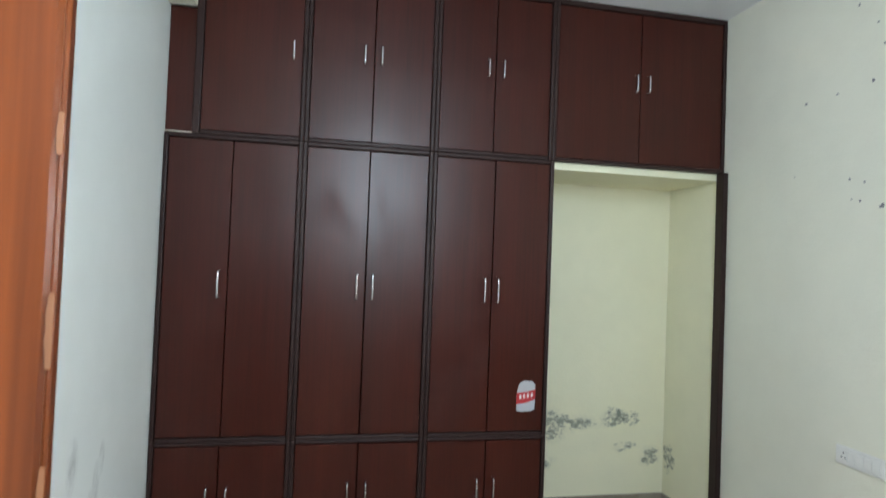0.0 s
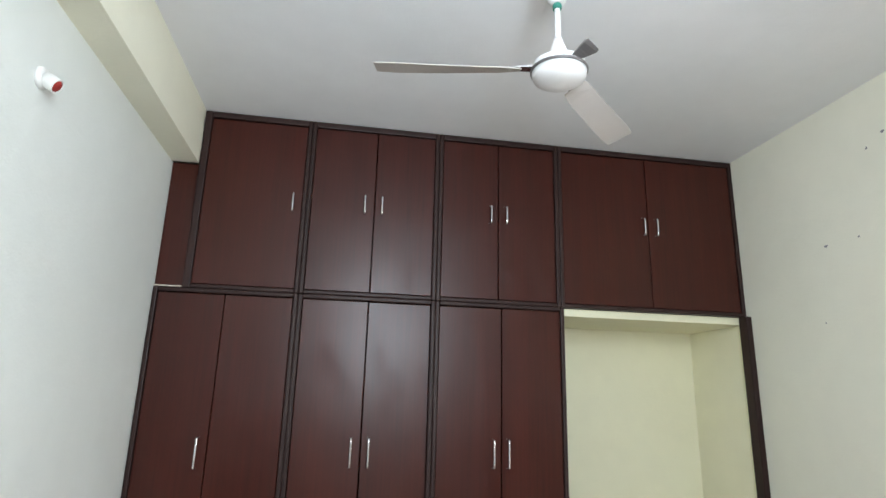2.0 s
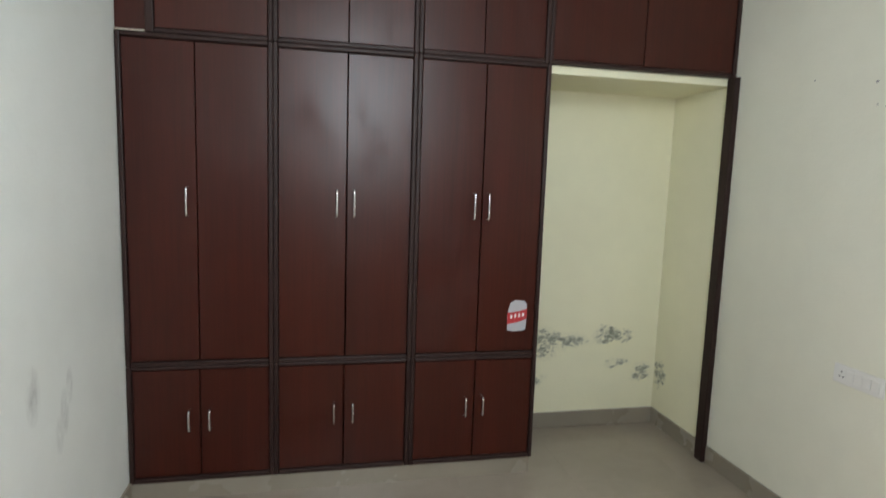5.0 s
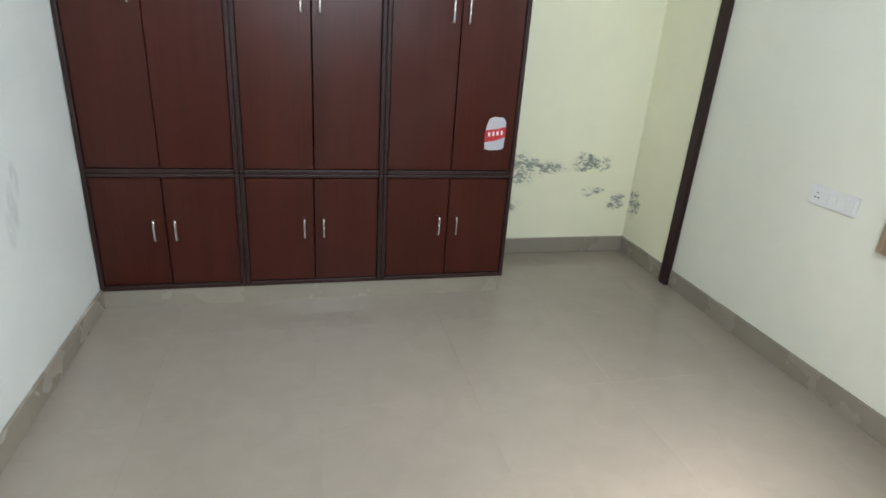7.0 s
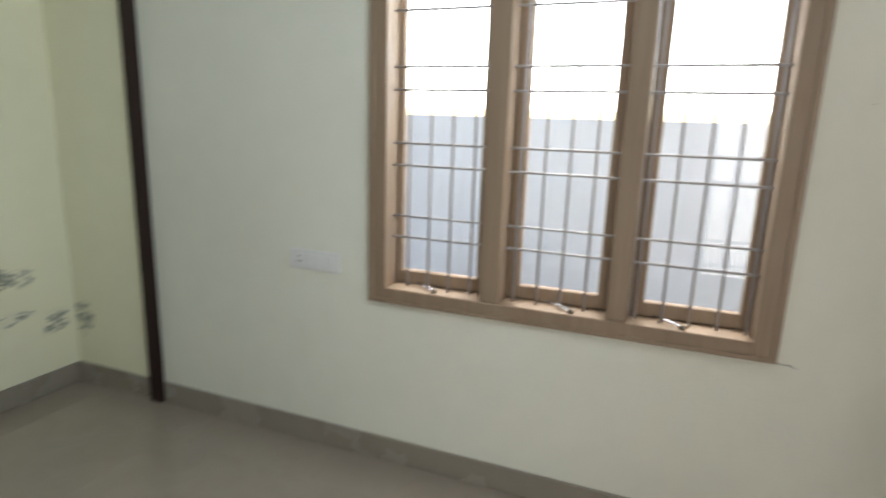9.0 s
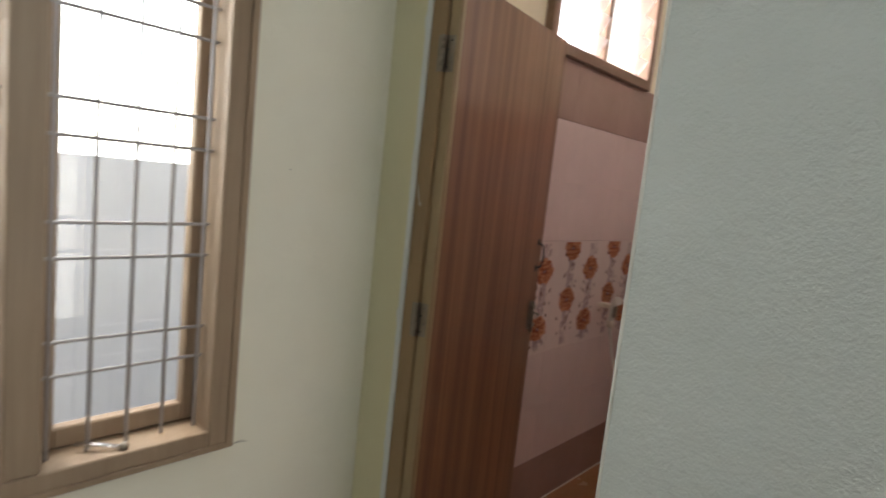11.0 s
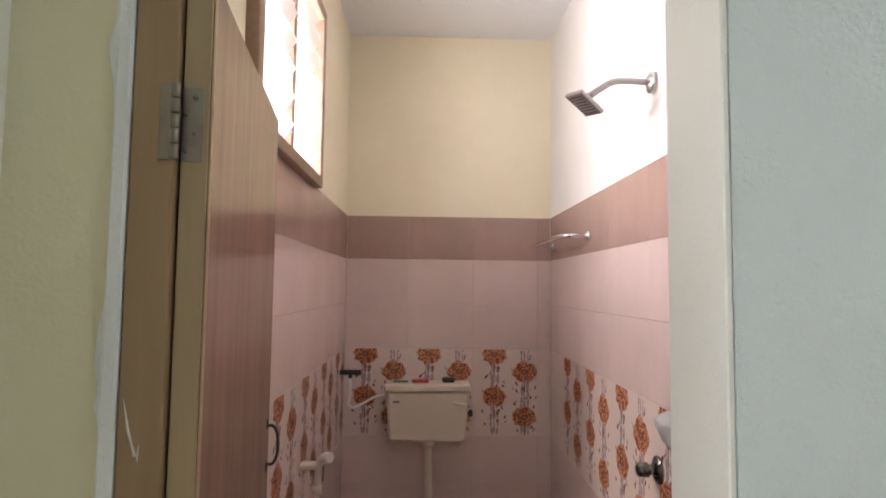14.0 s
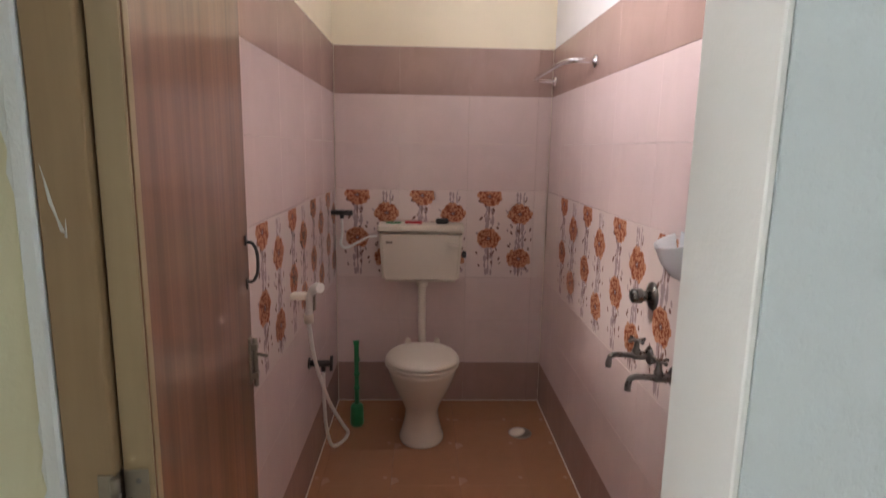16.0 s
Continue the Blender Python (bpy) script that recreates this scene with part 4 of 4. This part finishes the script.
tube(bm, smooth_path([(2.822, -4.350, 0.805), (2.816, -4.43, 0.62), (2.795, -4.60, 0.38), (2.768, -4.79, 0.18), (2.755, -4.873, 0.095), (2.775, -4.83, 0.072), (2.808, -4.72, 0.115), (2.822, -4.66, 0.25), (2.824, -4.64, 0.40), (2.824, -4.636, 0.505)], 6), 0.0078, 8)
part("hose", bm, M_PLASTIC, js, "white plastic spray hose")
bv = thing("stop_cock", "dark metal stop cock on the tiled wall", "tap")
SC = Vector((2.824, -4.636, 0.535))
bm = bmesh.new()
tube(bm, [(BX1, SC.y, SC.z), (SC.x - 0.028, SC.y, SC.z)], 0.014, 12)
tube(bm, [(BX1, SC.y, SC.z), (BX1 - 0.006, SC.y, SC.z)], 0.024, 14)
tube(bm, [SC, SC - Vector((0, 0, 0.035))], 0.010, 10)
part("body", bm, M_BLACK, bv)
bm = bmesh.new()
for a in (20, 110):
    r = Matrix.Rotation(radians(a), 3, "X")
    h = Vector((SC.x - 0.034, SC.y, SC.z))
    tube(bm, [h + r @ Vector((0, -0.032, 0)), h + r @ Vector((0, 0.032, 0))], 0.007, 8)
part("cross_handle", bm, M_BLACK, bv)


def bib_tap(y, z):
    """A wall tap: flange, body, top spindle with a cross handle, drooping spout."""
    t = thing("wall_tap", "dull chrome bib tap on the tiled wall", "tap", "bib taps")
    bm = bmesh.new()
    tube(bm, [(BX0, y, z), (BX0 + 0.004, y, z), (BX0 + 0.010, y, z)], [0.029, 0.028, 0.018], 18)
    part("flange", bm, M_BRASSY, t)
    bm = bmesh.new()
    tube(bm, smooth_path([(BX0 + 0.008, y, z), (BX0 + 0.048, y, z), (BX0 + 0.098, y, z + 0.003), (BX0 + 0.119, y, z - 0.006), (BX0 + 0.123, y, z - 0.036)], 4), [0.013] * 5 + [0.0085] * 9 + [0.0095] * 3, 14)
    part("spout", bm, M_BRASSY, t)
    bm = bmesh.new()
    lathe(bm, [(0.012, 0.0), (0.013, 0.016), (0.009, 0.022), (0.007, 0.044), (0.009, 0.050)], 12, (BX0 + 0.042, y, z))
    part("bonnet", bm, M_BRASSY, t)
    bm = bmesh.new()
    for d in (Vector((0.026, 0.008, 0)), Vector((-0.008, 0.026, 0))):
        c = Vector((BX0 + 0.042, y, z + 0.047))
        tube(bm, [c - d, c - d * 0.5, c + d * 0.5, c + d], [0.006, 0.004, 0.004, 0.006], 8)
    part("cross_handle", bm, M_BRASSY, t)


bib_tap(-3.912, 0.848)
bib_tap(-3.748, 0.846)
mv = thing("shower_valve", "dull grey round shower valve on the flower tiles", "tap")
MY, MZ = -3.926, 1.026
bm = bmesh.new()
tube(bm, [(BX0, MY, MZ), (BX0 + 0.006, MY, MZ), (BX0 + 0.014, MY, MZ)], [0.042, 0.041, 0.024], 20)
part("flange", bm, M_BRASSY, mv)
bm = bmesh.new()
tube(bm, [(BX0 + 0.012, MY, MZ), (BX0 + 0.034, MY, MZ)], 0.016, 14)
part("body", bm, M_BRASSY, mv)
bm = bmesh.new()
tube(bm, [(BX0 + 0.032, MY, MZ), (BX0 + 0.036, MY, MZ), (BX0 + 0.062, MY, MZ), (BX0 + 0.066, MY, MZ)], [0.019, 0.023, 0.021, 0.015], 10)
part("knob", bm, M_BRASSY, mv)

sd = thing("soap_dish", "clear white plastic shell-shaped soap dish on the wall", "soap dish")
bm = bmesh.new()
prof = [(0.010, -0.055), (0.035, -0.045), (0.065, -0.01), (0.085, 0.04), (0.087, 0.045), (0.080, 0.042), (0.058, -0.004), (0.03, -0.036), (0.004, -0.044)]
lathe(bm, prof, 24, (0, 0, 0), (0.95, 0.92))
bmesh.ops.bisect_plane(bm, geom=bm.verts[:] + bm.edges[:] + bm.faces[:], plane_co=(0, 0, 0), plane_no=(-1, 0, 0), clear_outer=True)
for v in bm.verts:
    v.co.z += 0.30 * (0.05 - v.co.x) * (v.co.z + 0.055) / 0.1
bm.transform(Matrix.Translation((BX0 + 0.001, -3.735, 1.170)))
part("bowl", bm, M_SOAP, sd)
bm = bmesh.new()
box(bm, BX0 + 0.0005, BX0 + 0.004, -3.775, -3.695, 1.190, 1.240, 0.0015)
part("back_plate", bm, M_SOAP, sd)

# ---- shower and towel rail ----
sh = thing("shower", "dark metal square shower head on a bent wall arm", "shower")
SY, SZ = -3.945, 2.218
bm = bmesh.new()
lathe(bm, [(0.036, 0.0), (0.035, 0.006), (0.026, 0.010), (0.014, 0.016)], 20)
bm.transform(Matrix.Translation((BX0, SY, SZ)) @ Matrix.Rotation(radians(90), 4, "Y"))
part("flange", bm, M_CHROME, sh, "chrome wall flange")
bm = bmesh.new()
tube(bm, smooth_path([(BX0 + 0.012, SY, SZ), (1.79, SY, SZ + 0.003), (1.848, SY, SZ), (1.888, SY, SZ - 0.022), (1.926, SY, SZ - 0.048)], 5), 0.0105, 14)
part("arm", bm, M_DARKMETAL, sh)
hm = Matrix.Translation((1.940, SY - 0.004, SZ - 0.068)) @ Matrix.Rotation(radians(-35), 4, "Y") @ Matrix.Rotation(radians(18), 4, "Z")
bm = bmesh.new()
box(bm, -0.050, 0.050, -0.050, 0.050, -0.010, 0.004, 0.003, 2)
bm.transform(hm)
head = part("head", bm, M_DARKMETAL, sh)
for ix in range(-3, 4):
    for iy in range(-3, 4):
        bm = bmesh.new()
        lathe(bm, [(0.0022, -0.0125), (0.0026, -0.0100)], 6, (ix * 0.012, iy * 0.012, 0))
        bm.transform(hm)
        part("nozzle", bm, M_BLACK, head)
bm = bmesh.new()
lathe(bm, [(0.017, 0.004), (0.016, 0.016), (0.013, 0.020), (0.012, 0.030)], 14)
bm.transform(hm)
part("swivel", bm, M_DARKMETAL, sh)

tr = thing("towel_rail", "chrome bent towel rail on the border tiles", "towel rail")
RZ = 1.793
for y in (-4.649, -5.352):
    bm = bmesh.new()
    lathe(bm, [(0.026, 0.0), (0.025, 0.008), (0.013, 0.014)], 18)
    bm.transform(Matrix.Translation((BX0, y, RZ)) @ Matrix.Rotation(radians(90), 4, "Y"))
    part("flange", bm, M_CHROME, tr)
bm = bmesh.new()
tube(bm, smooth_path([(BX0 + x, y, RZ) for x, y in ((0.01, -4.649), (0.062, -4.642), (0.100, -4.652), (0.121, -4.715), (0.125, -4.965), (0.125, -5.215), (0.113, -5.305), (0.062, -5.346), (0.01, -5.352))], 5), 0.0098, 12)
part("bar", bm, M_CHROME, tr)

# ---- things on the bathroom floor ----
br = thing("toilet_brush", "green plastic toilet brush standing in the corner", "toilet brush")
bm = bmesh.new()
lathe(bm, [(0.030, 0.0), (0.036, 0.01), (0.034, 0.10), (0.028, 0.115), (0.016, 0.12)], 16, (2.743, -5.136, 0.000))
part("holder", bm, M_GREEN, br)
bm = bmesh.new()
tube(bm, [(2.743, -5.136, 0.117), (2.745, -5.151, 0.265), (2.747, -5.166, 0.424), (2.748, -5.171, 0.451)], [0.013, 0.011, 0.013, 0.017], 10)
for z in (0.18, 0.25, 0.32):
    lathe(bm, [(0.013, 0.0), (0.017, 0.012), (0.013, 0.024)], 10, (2.7445, -5.144 - (z - 0.18) * 0.11, z * 1.06))
part("handle", bm, M_GREEN, br)
dr = thing("floor_drain", "worn steel floor drain with a loose cover", "floor drain")
bm = bmesh.new()
lathe(bm, [(0.060, 0.0005), (0.060, 0.004), (0.050, 0.005), (0.045, 0.002)], 22, (1.896, -5.042, 0))
part("ring", bm, M_STEEL, dr)
bm = bmesh.new()
lathe(bm, [(0.040, 0.0), (0.042, 0.006), (0.03, 0.012), (0.01, 0.014)], 18)
bm.transform(Matrix.Translation((1.911, -5.037, 0.008)) @ Matrix.Rotation(radians(12), 4, "Y"))
part("cover", bm, M_PORC, dr, "pale loose cover")

# ---- wall tiles, row by row ----
TW, TS = 0.3695, 0.395
ROWS = [(0.0, 0.2312, M_TILEDARK), (0.232, 0.4822, M_TILE), (0.483, 0.7342, M_TILE), (0.735, 1.2202, M_FLTILE), (1.221, 1.4692, M_TILE), (1.470, 1.7192, M_TILE), (1.720, 1.963, M_TILEDARK)]


def tile_mesh(w, h, mat, e=0.0006):
    """A slab with its face at y = 0 and a small arris, seen from +y."""
    bm = bmesh.new()
    t = 0.0075
    back = [bm.verts.new(p) for p in ((0, -t, 0), (w, -t, 0), (w, -t, h), (0, -t, h))]
    mid = [bm.verts.new(p) for p in ((0, -e, 0), (w, -e, 0), (w, -e, h), (0, -e, h))]
    top = [bm.verts.new(p) for p in ((e, 0, e), (w - e, 0, e), (w - e, 0, h - e), (e, 0, h - e))]
    for a, b in ((back, mid), (mid, top)):
        for i in range(4):
            bm.faces.new((a[i], a[(i + 1) % 4], b[(i + 1) % 4], b[i]))
    bm.faces.new(top)
    return bm


def printed(bm, w):
    """The flower print: rust chrysanthemums on mauve stems, laid 0.2 mm over the glaze."""
    r = random.Random(3)

    def leaf_shape(x, z, l, wd, ang, lift, mat):
        c, s = math.cos(ang), math.sin(ang)
        pts = ((0, 0), (l * 0.35, wd), (l * 0.75, wd * 0.8), (l, 0), (l * 0.75, -wd * 0.8), (l * 0.35, -wd))
        if mat in (1, 2):
            pts = ((0, 0), (l * 0.45, wd * 0.8), (l * 0.85, wd), (l, wd * 0.4), (l * 0.97, -wd * 0.4), (l * 0.85, -wd), (l * 0.45, -wd * 0.8))
        vs = []
        for u, v in pts:
            px, pz = x + u * c - v * s, z + u * s + v * c
            vs.append(bm.verts.new((min(max(px, 0.003), w - 0.003), lift, min(max(pz, 0.004), 0.481))))
        try:
            bm.faces.new(vs).material_index = mat
        except ValueError:
            pass

    def flower(x, z, size):
        for n, rad, wd, lift, mat in ((17, 0.95, 0.19, 0.0003, 2), (15, 0.86, 0.13, 0.0004, 1), (13, 0.74, 0.12, 0.0005, 2), (13, 0.60, 0.08, 0.0006, 1), (9, 0.47, 0.09, 0.0007, 2), (9, 0.32, 0.06, 0.0008, 1), (6, 0.2, 0.05, 0.0009, 4)):
            for i in range(n):
                a = 2 * math.pi * (i + r.random() * 0.5) / n
                l = size * rad * r.uniform(0.86, 1.08)
                sq = 0.78
                leaf_shape(x + 0.2 * l * math.cos(a), z + 0.2 * l * sq * math.sin(a), l * 0.8 * (abs(math.cos(a)) + sq * abs(math.sin(a))) / (abs(math.cos(a)) + abs(math.sin(a))), size * wd, a, lift, mat)

    for x, tops in ((w * 0.665, (0.453, 0.219)), (w * 0.20, (0.357, 0.107))):
        for dx in (-0.017, 0.0, 0.015):
            z = 0.008
            while z < 0.47:
                l = r.uniform(0.03, 0.09)
                leaf_shape(x + dx + r.uniform(-0.004, 0.004), z, min(l, 0.478 - z), r.uniform(0.004, 0.010), math.pi / 2 + r.uniform(-0.08, 0.08), 0.0001, 3)
                z += l * 0.9
        for i in range(34):
            leaf_shape(x + r.uniform(-0.066, 0.066), r.uniform(0.02, 0.45), r.uniform(0.016, 0.032), r.uniform(0.0035, 0.0075), r.uniform(0.6, 2.4), 0.0002, 4 if i % 3 else 3)
        for z in tops:
            leaf_shape(x, z - 0.14, 0.13, 0.0025, math.pi / 2, 0.0002, 4)
            flower(x, z, 0.074)


cache = {}


def tile_run(parent, m, length, start, pitch):
    """Lays all rows along a wall: m puts x along the wall and y out of it. start: width of the first piece."""
    for z0, z1, mat in ROWS:
        x, w = 0.0, start
        while x < length - 0.01:
            w = min(w, length - x)
            key = (round(w, 3), round(z1 - z0, 3), mat.name)
            if key not in cache:
                bm = tile_mesh(w - 0.0008, z1 - z0, mat)
                if mat is M_FLTILE:
                    if w > 0.3:
                        printed(bm, w - 0.0008)
                    bmesh.ops.recalc_face_normals(bm, faces=[f for f in bm.faces if len(f.verts) == 4])
                me = bpy.data.meshes.new("tile")
                bm.to_mesh(me)
                bm.free()
                for mm in ((mat, M_PETAL, M_PETAL2, M_STEM, M_LEAF) if mat is M_FLTILE else (mat,)):
                    me.materials.append(mm)
                cache[key] = me
            ob = new("tile", cache[key])
            ob.parent = parent
            ob.matrix_world = m @ Matrix.Translation((x, 0, z0))
            x, w = x + w, pitch


tile_run(bath_south, Matrix.Translation((BX0 + 0.001, BY, 0.0)), BX1 - BX0 - 0.002, 0.070, TW)
tile_run(bath_west, Matrix.Translation((BX0, YD - 0.002, 0.0)) @ Matrix.Rotation(radians(-90), 4, "Z"), YD - BY - 0.004, 0.212, TS)
tile_run(bath_east, Matrix.Translation((BX1, BY + 0.001, 0.0)) @ Matrix.Rotation(radians(90), 4, "Z"), YD - 0.003 - BY, 0.37, TS)


def floor_tiles(parent, mat, x0, x1, y0, y1, size, ox, oy, gap=0.0015):
    meshes = {}
    x = x0 - ox
    while x < x1:
        y = y0 - oy
        while y < y1:
            a, b, c, d = max(x, x0), min(x + size, x1), max(y, y0), min(y + size, y1)
            if b - a > 0.02 and d - c > 0.02:
                key = (round(b - a, 3), round(d - c, 3))
                if key not in meshes:
                    bm = tile_mesh(b - a - gap, d - c - gap, mat, 0.0002)
                    bm.transform(Matrix.Rotation(radians(90), 4, "X") @ Matrix.Scale(-1, 4, (0, 0, 1)))
                    bmesh.ops.recalc_face_normals(bm, faces=bm.faces)
                    me = bpy.data.meshes.new("tile")
                    bm.to_mesh(me)
                    bm.free()
                    me.materials.append(mat)
                    meshes[key] = me
                ob = new("tile", meshes[key])
                ob.parent = parent
                ob.matrix_world = Matrix.Translation((a, c, 0.0))
            y += size
        x += size


floor_tiles(bath_floor, M_BFLOOR, BX0 + 0.001, BX1 - 0.001, BY + 0.001, YD - 0.001, 0.302, 0.1, 0.05, 0.0009)
floor_tiles(floor_ob, M_FLOOR, 0.0, XE - 0.001, YS, YN - 0.001, 0.600, 0.25, 0.46, 0.0003)
floor_tiles(floor_ob, M_FLOOR, 0.0, XB - 0.001, -3.05, YS - 0.0003, 0.600, 0.25, 0.24, 0.0003)
floor_tiles(floor_ob, M_FLOOR, XD, XE - 0.001, YR, YS - 0.0003, 0.600, 0.533, 0.345, 0.0003)

for q in ((BX0 + 0.001, BX0 + 0.006, BY + 0.006, YD), (BX1 - 0.006, BX1 - 0.001, BY + 0.006, YD), (BX0 + 0.001, BX1 - 0.001, BY + 0.001, BY + 0.006)):
    part("grout_line", boxes((*q, 0.0004, 0.0030)), M_WGROUT, bath_floor, "pale grout line along the wall")
